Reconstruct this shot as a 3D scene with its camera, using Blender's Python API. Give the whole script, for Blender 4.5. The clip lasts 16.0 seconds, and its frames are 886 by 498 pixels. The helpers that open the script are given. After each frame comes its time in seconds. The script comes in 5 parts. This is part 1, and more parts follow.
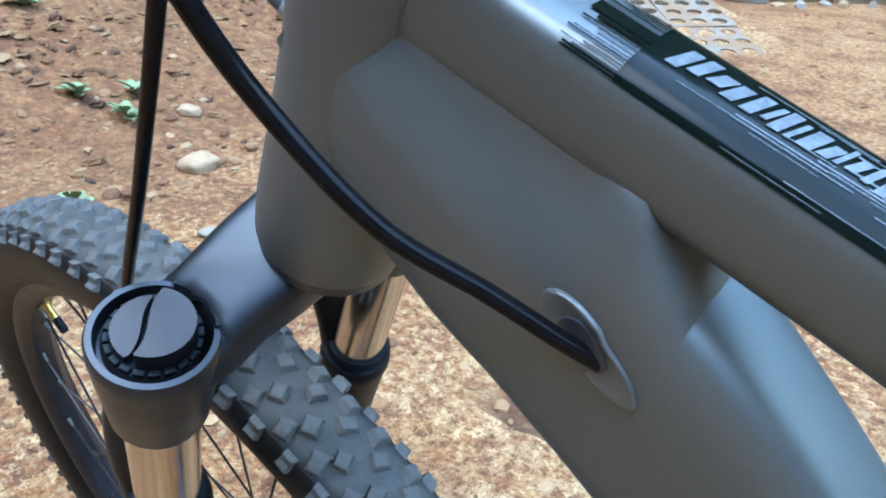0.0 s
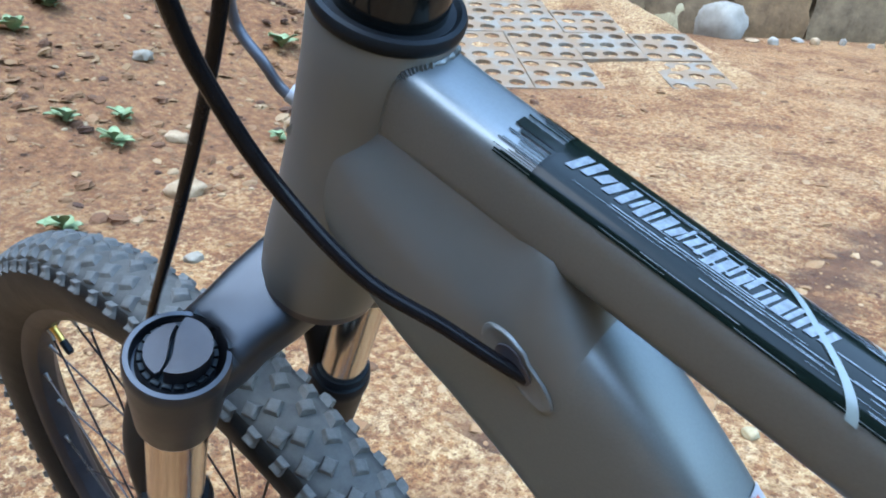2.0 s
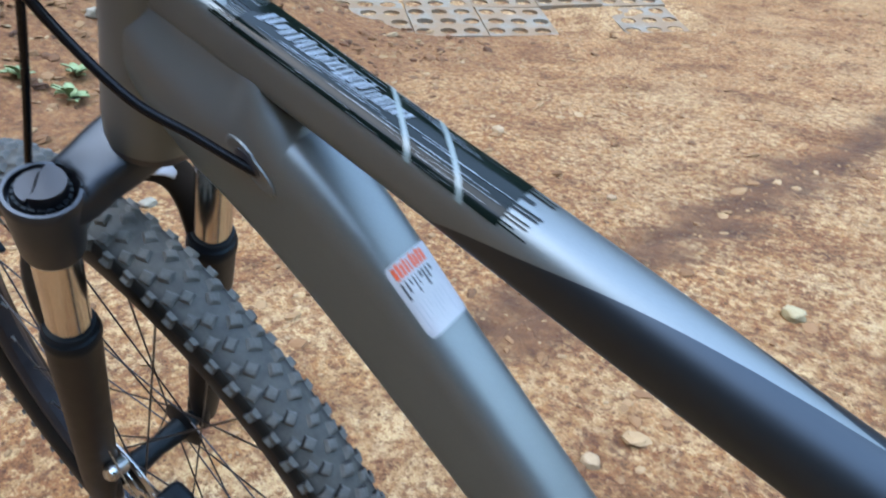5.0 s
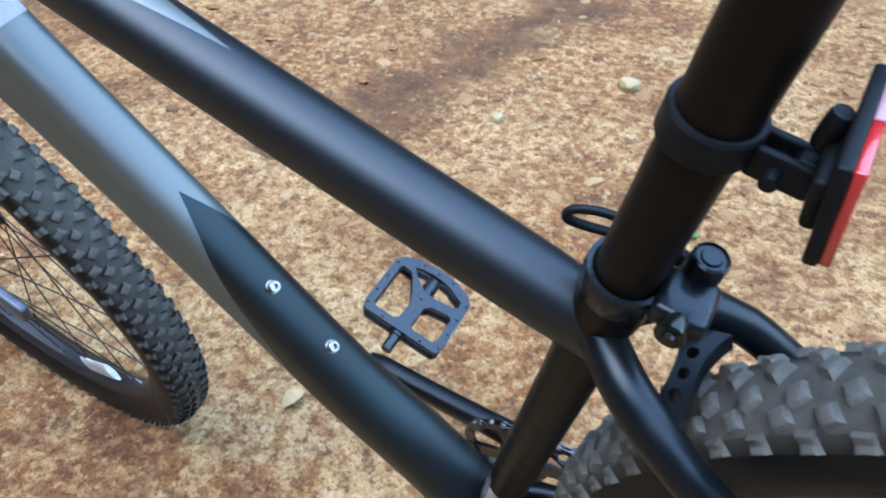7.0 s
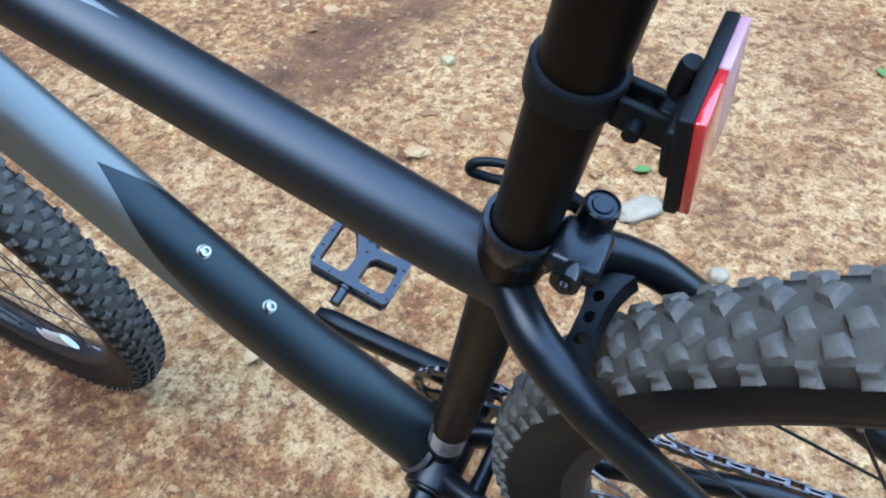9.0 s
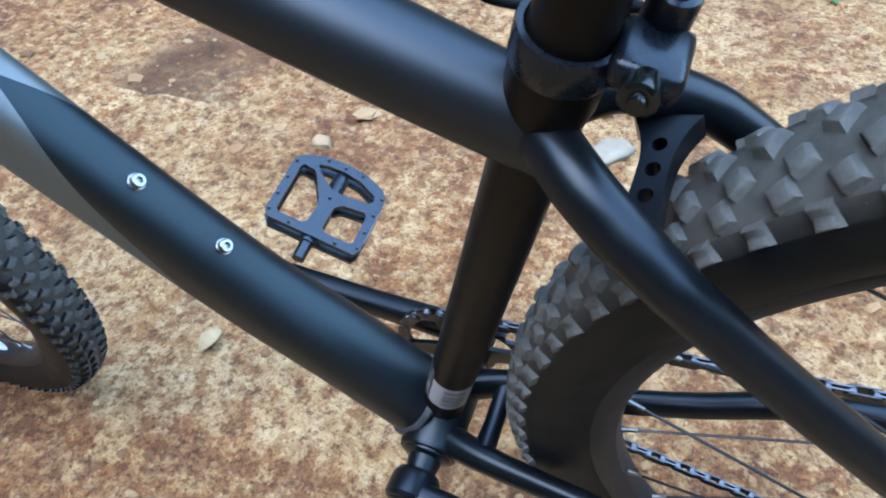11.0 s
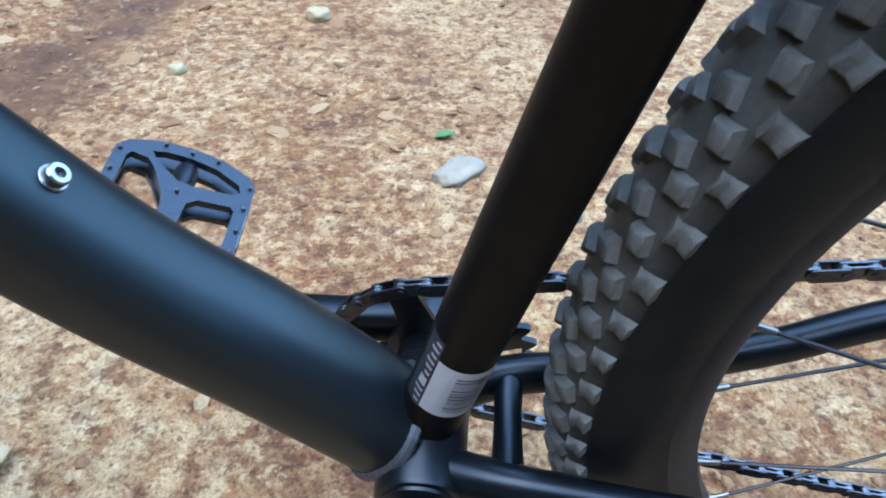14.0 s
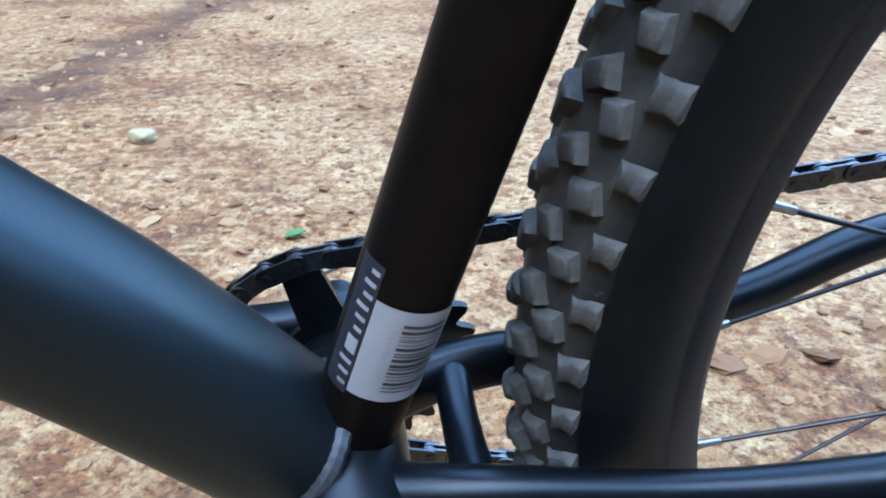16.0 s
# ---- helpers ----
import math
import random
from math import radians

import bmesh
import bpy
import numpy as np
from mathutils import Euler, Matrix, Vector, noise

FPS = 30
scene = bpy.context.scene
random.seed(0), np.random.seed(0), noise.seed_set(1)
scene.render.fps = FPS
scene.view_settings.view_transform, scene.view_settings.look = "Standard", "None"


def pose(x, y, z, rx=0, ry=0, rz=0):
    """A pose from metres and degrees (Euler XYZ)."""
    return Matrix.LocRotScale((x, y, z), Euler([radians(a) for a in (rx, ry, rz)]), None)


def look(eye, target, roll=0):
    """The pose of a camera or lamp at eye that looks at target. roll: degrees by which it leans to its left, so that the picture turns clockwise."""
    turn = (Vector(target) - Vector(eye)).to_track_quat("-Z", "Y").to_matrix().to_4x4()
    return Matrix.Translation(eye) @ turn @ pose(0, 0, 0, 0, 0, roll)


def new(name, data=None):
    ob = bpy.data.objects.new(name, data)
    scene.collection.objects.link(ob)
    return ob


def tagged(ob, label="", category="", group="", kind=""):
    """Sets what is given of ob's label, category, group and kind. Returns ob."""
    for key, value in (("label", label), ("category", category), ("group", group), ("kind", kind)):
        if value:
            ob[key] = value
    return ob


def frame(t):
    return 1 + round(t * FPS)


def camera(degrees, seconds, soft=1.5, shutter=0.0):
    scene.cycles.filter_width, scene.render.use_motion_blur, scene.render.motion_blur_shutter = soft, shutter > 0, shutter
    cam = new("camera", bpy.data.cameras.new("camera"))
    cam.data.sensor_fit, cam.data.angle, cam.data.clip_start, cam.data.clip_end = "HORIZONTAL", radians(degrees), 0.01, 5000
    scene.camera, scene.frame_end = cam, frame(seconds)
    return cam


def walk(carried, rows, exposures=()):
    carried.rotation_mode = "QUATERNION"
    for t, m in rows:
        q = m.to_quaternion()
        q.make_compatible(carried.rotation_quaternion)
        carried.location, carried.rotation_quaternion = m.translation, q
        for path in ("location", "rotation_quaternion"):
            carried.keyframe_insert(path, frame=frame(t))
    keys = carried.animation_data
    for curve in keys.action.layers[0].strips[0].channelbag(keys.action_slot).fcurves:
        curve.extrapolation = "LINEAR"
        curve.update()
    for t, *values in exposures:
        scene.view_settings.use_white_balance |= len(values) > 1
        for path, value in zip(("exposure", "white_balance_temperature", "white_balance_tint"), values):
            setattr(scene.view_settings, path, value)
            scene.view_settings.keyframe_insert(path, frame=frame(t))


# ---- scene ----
cam = camera(60.51, 16.0, soft=1.9, shutter=0.4)
PATH = [
    (0, -0.2836, -0.3107, 0.8630, 63.900, -1.494, 39.744),
    (0.5, -0.2750, -0.3204, 0.8717, 64.300, -2.061, 39.432),
    (1, -0.2655, -0.3303, 0.8807, 64.700, -2.205, 39.088),
    (1.5, -0.2558, -0.3404, 0.8891, 65.200, -2.407, 38.847),
    (2, -0.2450, -0.3509, 0.8973, 65.800, -2.615, 38.783),
    (2.5, -0.2346, -0.3617, 0.9047, 66.450, -2.768, 38.708),
    (3, -0.2284, -0.3696, 0.9096, 66.868, -2.939, 38.464),
    (5.3, -0.0230, -0.3918, 0.8888, 61.210, -0.993, 36.171),
    (5.5, 0.0141, -0.3919, 0.8821, 60.029, -0.693, 35.750),
    (6, 0.0972, -0.3864, 0.8686, 56.645, 0.044, 34.386),
    (6.5, 0.1639, -0.3774, 0.8688, 53.164, 0.969, 32.771),
    (7, 0.2040, -0.3681, 0.8700, 50.383, 1.680, 31.322),
    (7.5, 0.2232, -0.3608, 0.8755, 48.307, 2.062, 30.030),
    (8, 0.2304, -0.3552, 0.8823, 47.157, 2.341, 29.114),
    (8.5, 0.2315, -0.3522, 0.8838, 46.453, 2.594, 28.483),
    (9, 0.2315, -0.3513, 0.8764, 45.986, 2.913, 27.638),
    (9.5, 0.2277, -0.3509, 0.8579, 45.628, 3.247, 26.448),
    (10, 0.2170, -0.3477, 0.8259, 45.281, 3.604, 25.109),
    (10.2, 0.2122, -0.3460, 0.8164, 45.116, 3.755, 24.562),
    (12.5, 0.1355, -0.3329, 0.7053, 46.829, 1.839, 13.193),
    (13, 0.1149, -0.3275, 0.6795, 47.968, 1.034, 10.478),
    (13.5, 0.0890, -0.3137, 0.6389, 49.977, 0.297, 7.148),
    (14, 0.0678, -0.2979, 0.5984, 52.284, -0.432, 3.654),
    (14.5, 0.0559, -0.2864, 0.5670, 54.496, -0.755, 0.729),
    (15, 0.0460, -0.2746, 0.5295, 57.486, -1.013, -2.772),
    (15.5, 0.0429, -0.2682, 0.5019, 60.629, -1.161, -6.303),
    (16, 0.0385, -0.2704, 0.4834, 63.837, -1.303, -9.811),
]
LIGHT = [(0, 4.18, 6300, 4), (6, 3.79, 7050, 8), (7.2, 3.94, 6850, 6), (9, 3.97, 6650, 6), (13, 3.97, 6300, 6), (16, 4.12, 5950, 5)]
walk(cam, [(t, pose(x, y, z, rx, ry, rz)) for t, x, y, z, rx, ry, rz in PATH], LIGHT)
ROOT = pose(-0.00093, 0.00355, -0.01879, 10.7008, 2.7774, 0.2602)

# ---- world and light ----
world = bpy.data.worlds.new("sky")
scene.world = world
world.use_nodes = True
wn = world.node_tree.nodes
sky = wn.new("ShaderNodeTexSky")
sky.sky_type, sky.sun_disc = "NISHITA", False
sky.sun_elevation, sky.sun_rotation = radians(68), radians(207)
sky.air_density, sky.dust_density, sky.ozone_density = 1.3, 0.3, 1.0
wn["Background"].inputs["Strength"].default_value = 0.15
world.node_tree.links.new(sky.outputs[0], wn["Background"].inputs[0])
sun = new("sun", bpy.data.lights.new("sun", "SUN"))
sun.data.energy, sun.data.angle, sun.data.color = 0.15, radians(50), (1.0, 0.96, 0.90)
sun.matrix_world = look((-0.4, -0.8, 2.3), (0, 0, 0))


# ---- materials ----
def material(name, color=(0.5, 0.5, 0.5), rough=0.5, metal=0.0):
    m = bpy.data.materials.new(name)
    m.use_nodes = True
    b = m.node_tree.nodes["Principled BSDF"]
    b.inputs["Base Color"].default_value = (*color, 1)
    b.inputs["Roughness"].default_value = rough
    b.inputs["Metallic"].default_value = metal
    return m


def node(m, kind, **inputs):
    n = m.node_tree.nodes.new("ShaderNode" + kind)
    for key, value in inputs.items():
        key = key.replace("_", " ")
        if key in n.inputs:
            n.inputs[key].default_value = value
    return n


def link(m, a, b):
    m.node_tree.links.new(a, b)


def principled(m):
    return m.node_tree.nodes["Principled BSDF"]


def ramp(m, source, stops):
    r = node(m, "ValToRGB")
    while len(r.color_ramp.elements) < len(stops):
        r.color_ramp.elements.new(0.5)
    for e, (p, c) in zip(r.color_ramp.elements, stops):
        e.position, e.color = p, (*c, 1)
    link(m, source, r.inputs[0])
    return r.outputs[0]


def noise_of(m, scale, detail=4, rough=0.6, coord="Object"):
    tc = node(m, "TexCoord")
    n = node(m, "TexNoise", Scale=scale, Detail=detail, Roughness=rough)
    link(m, tc.outputs[coord], n.inputs["Vector"])
    return n.outputs["Fac"]


def bump(m, source, strength=0.2, distance=0.001):
    b = node(m, "Bump", Strength=strength, Distance=distance)
    link(m, source, b.inputs["Height"])
    link(m, b.outputs[0], principled(m).inputs["Normal"])


def grained(name, dark, light, rough, scale, metal=0.0, relief=0.0, rough_var=0.1):
    """A surface whose colour and gloss vary a little at two scales."""
    m = material(name, dark, rough, metal)
    a, b = noise_of(m, scale, 6), noise_of(m, scale * 12, 3)
    mix = node(m, "Math")
    mix.operation = "MULTIPLY_ADD"
    link(m, b, mix.inputs[0])
    mix.inputs[1].default_value = 0.4
    link(m, a, mix.inputs[2])
    link(m, ramp(m, mix.outputs[0], [(0.45, dark), (0.95, light)]), principled(m).inputs["Base Color"])
    mr = node(m, "MapRange")
    link(m, mix.outputs[0], mr.inputs[0])
    mr.inputs["To Min"].default_value, mr.inputs["To Max"].default_value = rough - rough_var, rough + rough_var
    link(m, mr.outputs[0], principled(m).inputs["Roughness"])
    if relief:
        bump(m, b, 0.5, relief)
    return m


GREY, BLACK = (0.120, 0.132, 0.131), (0.0020, 0.0026, 0.0034)


SHEEN = (0.62, 0.86, 0.97, 1)  # cool sky blue put into the highlight tint of satin surfaces
SLATE = (0.74, 0.87, 1.0, 1)  # sky blue put into the highlight tint of the black parts
FLAKE = 0.72  # share of metal flake in the grey paint


def two_tone(name, start, axis, up, tip, slope, amp=0.0, fade=1.0, centre=0.0, cast=SHEEN, gloss=0.45):
    """Matte grey and satin black paint parting along a pointed line: the black begins at tip metres along the axis on top
    of the tube and runs slope metres further on for each radian round it, or by amp falling off round the tube."""
    m = material(name, GREY, 0.44)
    principled(m).inputs["Specular IOR Level"].default_value = gloss
    principled(m).inputs["Specular Tint"].default_value = cast
    geo = node(m, "TexCoord")

    def dot(v, off):
        d = node(m, "VectorMath")
        d.operation = "DOT_PRODUCT"
        link(m, geo.outputs["Object"], d.inputs[0])
        d.inputs[1].default_value = v
        s = node(m, "Math")
        s.operation = "SUBTRACT"
        link(m, d.outputs["Value"], s.inputs[0])
        s.inputs[1].default_value = off
        return s.outputs[0]

    along, high, side = dot(axis, Vector(axis).dot(start)), dot(up, Vector(up).dot(start)), dot((0, 1, 0), 0)
    turn = node(m, "Math")
    turn.operation = "ARCTAN2"
    link(m, side, turn.inputs[0])
    link(m, high, turn.inputs[1])
    from_tip = node(m, "Math")
    from_tip.operation = "ADD"
    link(m, turn.outputs[0], from_tip.inputs[0])
    from_tip.inputs[1].default_value = centre
    at = node(m, "Math")
    at.operation = "ABSOLUTE"
    link(m, from_tip.outputs[0], at.inputs[0])
    edge = node(m, "Math")
    edge.operation = "MULTIPLY_ADD"
    link(m, at.outputs[0], edge.inputs[0])
    edge.inputs[1].default_value, edge.inputs[2].default_value = slope, tip
    fall = node(m, "Math")
    fall.operation = "MULTIPLY"
    link(m, at.outputs[0], fall.inputs[0])
    fall.inputs[1].default_value = -1 / fade
    ex = node(m, "Math")
    ex.operation = "EXPONENT"
    link(m, fall.outputs[0], ex.inputs[0])
    line = node(m, "Math")
    line.operation = "MULTIPLY_ADD"
    link(m, ex.outputs[0], line.inputs[0])
    line.inputs[1].default_value = amp
    link(m, edge.outputs[0], line.inputs[2])
    less = node(m, "Math")
    less.operation = "GREATER_THAN"
    link(m, along, less.inputs[0])
    link(m, line.outputs[0], less.inputs[1])
    n1 = noise_of(m, 900, 2)
    paint = ramp(m, n1, [(0.3, GREY), (0.7, tuple(c * 1.08 for c in GREY))])
    dark = ramp(m, n1, [(0.3, BLACK), (0.7, tuple(c * 1.5 for c in BLACK))])
    mix = node(m, "Mix")
    mix.data_type = "RGBA"
    link(m, less.outputs[0], mix.inputs["Factor"])
    link(m, paint, mix.inputs[6])
    link(m, dark, mix.inputs[7])
    link(m, mix.outputs[2], principled(m).inputs["Base Color"])
    flake = node(m, "Math")
    flake.operation = "MULTIPLY_ADD"
    link(m, less.outputs[0], flake.inputs[0])
    flake.inputs[1].default_value, flake.inputs[2].default_value = -FLAKE, FLAKE
    link(m, flake.outputs[0], principled(m).inputs["Metallic"])
    bump(m, n1, 0.06, 0.0004)
    return m


M_GREY = grained("grey_paint", GREY, tuple(c * 1.08 for c in GREY), 0.44, 60, metal=FLAKE)
M_BLACK = grained("black_paint", BLACK, tuple(c * 1.5 for c in BLACK), 0.29, 80)
principled(M_BLACK).inputs["Specular Tint"].default_value = SLATE
principled(M_BLACK).inputs["Specular IOR Level"].default_value = 0.29
M_GLOSS = material("gloss_black", (0.004, 0.005, 0.005), 0.12)
principled(M_GLOSS).inputs["Specular IOR Level"].default_value = 0.3
M_PLASTIC = grained("black_plastic", (0.0035, 0.0038, 0.0046), (0.007, 0.0076, 0.009), 0.42, 120, relief=0.0001)
M_RUBBER = grained("tyre_rubber", (0.0036, 0.0041, 0.0048), (0.0072, 0.0077, 0.0081), 0.5, 40, relief=0.0003)
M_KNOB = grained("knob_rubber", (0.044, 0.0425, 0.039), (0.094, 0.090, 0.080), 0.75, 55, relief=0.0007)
for rubber, much in ((M_RUBBER, 0.66), (M_KNOB, 0.60)):
    pb = principled(rubber)
    under = pb.inputs["Base Color"].links[0].from_socket
    speck = ramp(rubber, noise_of(rubber, 230, 5, 0.75), [(much, (0, 0, 0)), (much + 0.07, (0.8, 0.8, 0.8))])
    dust = node(rubber, "Mix")
    dust.data_type = "RGBA"
    link(rubber, speck, dust.inputs["Factor"])
    link(rubber, under, dust.inputs[6])
    dust.inputs[7].default_value = (0.14, 0.118, 0.090, 1)
    link(rubber, dust.outputs[2], pb.inputs["Base Color"])
for dull in (M_PLASTIC, M_RUBBER, M_KNOB):
    principled(dull).inputs["Specular IOR Level"].default_value = {"black_plastic": 0.13, "tyre_rubber": 0.12, "knob_rubber": 0.30}[dull.name]
    principled(dull).inputs["Specular Tint"].default_value = SHEEN
# dried dust on the tread, between the blocks
pb = principled(M_RUBBER)
under = pb.inputs["Base Color"].links[0].from_socket
tc = node(M_RUBBER, "TexCoord")
sx = node(M_RUBBER, "SeparateXYZ")
link(M_RUBBER, tc.outputs["Object"], sx.inputs[0])
ab = node(M_RUBBER, "Math")
ab.operation = "ABSOLUTE"
link(M_RUBBER, sx.outputs[1], ab.inputs[0])
mr = node(M_RUBBER, "MapRange")
link(M_RUBBER, ab.outputs[0], mr.inputs[0])
mr.inputs["From Min"].default_value, mr.inputs["From Max"].default_value = 0.0240, 0.0160
mud = node(M_RUBBER, "Math")
mud.operation = "MULTIPLY"
link(M_RUBBER, mr.outputs[0], mud.inputs[0])
link(M_RUBBER, ramp(M_RUBBER, noise_of(M_RUBBER, 70, 5, 0.7), [(0.30, (0.55, 0.55, 0.55)), (0.60, (1.0, 1.0, 1.0))]), mud.inputs[1])
dust = node(M_RUBBER, "Mix")
dust.data_type = "RGBA"
link(M_RUBBER, mud.outputs[0], dust.inputs["Factor"])
link(M_RUBBER, under, dust.inputs[6])
dust.inputs[7].default_value = (0.058, 0.056, 0.050, 1)
link(M_RUBBER, dust.outputs[2], pb.inputs["Base Color"])
# bare rubber of the steep block faces, blackened to carry their shade
M_BARE_SHADE = grained("bare_shaded_rubber", (0.004, 0.0044, 0.005), (0.008, 0.0085, 0.009), 0.65, 90)
principled(M_BARE_SHADE).inputs["Specular IOR Level"].default_value = 0.15
M_WALL = grained("side_wall_rubber", (0.0022, 0.0028, 0.0036), (0.0052, 0.0060, 0.0070), 0.42, 60, relief=0.0002)
principled(M_WALL).inputs["Specular IOR Level"].default_value = 0.16
principled(M_WALL).inputs["Specular Tint"].default_value = SHEEN
M_POST = grained("brownish_black_paint", (0.0036, 0.0028, 0.0022), (0.0060, 0.0047, 0.0037), 0.36, 80)
principled(M_POST).inputs["Specular IOR Level"].default_value = 0.09
M_CLAMP = grained("anodised_clamp", (0.0025, 0.0034, 0.0050), (0.0050, 0.0066, 0.0090), 0.24, 90)
principled(M_CLAMP).inputs["Specular IOR Level"].default_value = 0.32
principled(M_CLAMP).inputs["Specular Tint"].default_value = SLATE
M_RIM = grained("black_rim", (0.01, 0.01, 0.012), (0.02, 0.02, 0.023), 0.35, 50)
principled(M_RIM).inputs["Specular IOR Level"].default_value = 0.2
principled(M_RIM).inputs["Specular Tint"].default_value = SLATE
M_STEEL = grained("steel", (0.3300, 0.3300, 0.3240), (0.4200, 0.4200, 0.4080), 0.25, 90, metal=1.0)
M_STANCHION = grained("stanchion_chrome", (0.55, 0.5, 0.44), (0.62, 0.57, 0.5), 0.16, 60, metal=1.0, rough_var=0.05)
M_DARKSTEEL = grained("dark_steel", (0.10, 0.10, 0.11), (0.22, 0.21, 0.2), 0.35, 150, metal=1.0)
M_BROWN = grained("dark_brown_fork_paint", (0.012, 0.009, 0.007), (0.018, 0.014, 0.011), 0.45, 80)
principled(M_BROWN).inputs["Specular IOR Level"].default_value = 0.22
# light silver that stands in for sky reflected on the arch's top
M_ARCH = grained("arch_sky_gleam", (0.34, 0.35, 0.37), (0.42, 0.43, 0.45), 0.30, 60, metal=0.15)
principled(M_ARCH).inputs["Specular IOR Level"].default_value = 0.9
M_CROWN = grained("satin_crown", (0.0045, 0.0048, 0.006), (0.009, 0.0095, 0.0115), 0.36, 70)
principled(M_CROWN).inputs["Specular IOR Level"].default_value = 0.5
principled(M_CROWN).inputs["Specular Tint"].default_value = SLATE
M_BOLT = grained("bolt_steel", (0.1800, 0.1860, 0.1860), (0.2880, 0.2880, 0.2820), 0.28, 300, metal=1.0)
M_WHITE = grained("white_label", (0.2502, 0.2587, 0.2704), (0.3068, 0.3108, 0.3192), 0.35, 60)
M_INK = material("label_ink", (0.02, 0.02, 0.025), 0.4)
M_ORANGE = material("label_orange", (0.4500, 0.0540, 0.0120), 0.4)


# ---- mesh helpers ----
def part(name, bm, mat, parent=None, label=""):
    me = bpy.data.meshes.new(name)
    bm.normal_update()
    bm.to_mesh(me)
    bm.free()
    for m in mat if isinstance(mat, (list, tuple)) else [mat]:
        me.materials.append(m)
    ob = new(name, me)
    ob.parent = parent
    if label:
        ob["label"] = label
    return ob


def holder(name, parent=None, m=None):
    e = new(name)
    e.empty_display_size = 0.05
    e.parent = parent
    if m is not None:
        e.matrix_basis = m
    return e


def smooth(bm, angle=40):
    for f in bm.faces:
        f.smooth = True
    for e in bm.edges:
        if len(e.link_faces) == 2 and e.calc_face_angle(0) > radians(angle):
            e.smooth = False
    return bm


def spline(pts, n):
    """Catmull-Rom through rows of numbers, n steps a span."""
    p = [np.array(q, float) for q in pts]
    p = [2 * p[0] - p[1]] + p + [2 * p[-1] - p[-2]]
    out = []
    for i in range(1, len(p) - 2):
        for k in range(n):
            t = k / n
            out.append(0.5 * (2 * p[i] + (p[i + 1] - p[i - 1]) * t + (2 * p[i - 1] - 5 * p[i] + 4 * p[i + 1] - p[i + 2]) * t * t + (3 * p[i] - p[i - 1] - 3 * p[i + 1] + p[i + 2]) * t ** 3))
    return out + [p[-2]]


def sweep(rows, seg=28, side=(0, 1, 0), bm=None, closed=False, power=2.0, cap=True):
    """A tube through rows (x, y, z, half width along side, half height across it)."""
    bm = bm or bmesh.new()
    P = [Vector(r[:3]) for r in rows]
    rings, last = [], Vector(side)
    for i, r in enumerate(rows):
        a, b = (P[i - 1], P[(i + 1) % len(P)]) if closed else (P[max(i - 1, 0)], P[min(i + 1, len(P) - 1)])
        t = (b - a).normalized()
        s = last - t * last.dot(t)
        s = s.normalized() if s.length > 0.02 else t.orthogonal().normalized()
        last = s
        u = t.cross(s)
        ra, rb = r[3], r[4] if len(r) > 4 else r[3]
        ring = []
        for k in range(seg):
            w = 2 * math.pi * k / seg
            c, d = math.cos(w), math.sin(w)
            e = r[5] if len(r) > 5 else power
            if e != 2.0:
                c, d = math.copysign(abs(c) ** (2 / e), c), math.copysign(abs(d) ** (2 / e), d)
            ring.append(bm.verts.new(P[i] + s * (ra * c) + u * (rb * d)))
        rings.append(ring)
    pairs = list(zip(rings, rings[1:])) + ([(rings[-1], rings[0])] if closed else [])
    for r0, r1 in pairs:
        for k in range(seg):
            bm.faces.new((r0[k], r0[(k + 1) % seg], r1[(k + 1) % seg], r1[k]))
    if cap and not closed:
        bm.faces.new(rings[0][::-1])
        bm.faces.new(rings[-1])
    bmesh.ops.recalc_face_normals(bm, faces=bm.faces)
    return smooth(bm)


def lathe(profile, origin, axis, seg=40, bm=None, loop=False):
    """A turned body: profile rows (along the axis, radius)."""
    bm = bm or bmesh.new()
    axis = Vector(axis).normalized()
    s = axis.orthogonal().normalized()
    u = axis.cross(s)
    rings = []
    for h, r in profile:
        rings.append([bm.verts.new(Vector(origin) + axis * h + (s * math.cos(w) + u * math.sin(w)) * max(r, 1e-5)) for w in (2 * math.pi * k / seg for k in range(seg))])
    pairs = list(zip(rings, rings[1:])) + ([(rings[-1], rings[0])] if loop else [])
    for r0, r1 in pairs:
        for k in range(seg):
            bm.faces.new((r0[k], r0[(k + 1) % seg], r1[(k + 1) % seg], r1[k]))
    if not loop:
        bm.faces.new(rings[0][::-1])
        bm.faces.new(rings[-1])
    bmesh.ops.recalc_face_normals(bm, faces=bm.faces)
    return smooth(bm, 30)


def block(size, m=None, bevel=0.0, bm=None):
    """A box with rounded edges, at the pose m."""
    b = bmesh.new()
    bmesh.ops.create_cube(b, size=1.0, matrix=Matrix.Diagonal((*size, 1)))
    if bevel:
        bmesh.ops.bevel(b, geom=b.edges[:], offset=bevel, segments=2, profile=0.5, affect="EDGES")
    if m is not None:
        b.transform(m)
    smooth(b, 50)
    if bm is None:
        return b
    return join(bm, b)


def join(bm, other):
    me = bpy.data.meshes.new("tmp")
    other.to_mesh(me)
    other.free()
    bm.from_mesh(me)
    bpy.data.meshes.remove(me)
    return bm


def aimed(origin, x, y):
    """A pose whose x and y run along the given ways."""
    x = Vector(x).normalized()
    z = x.cross(Vector(y)).normalized()
    y = z.cross(x)
    return Matrix.Translation(Vector(origin)) @ Matrix((x, y, z)).transposed().to_4x4()


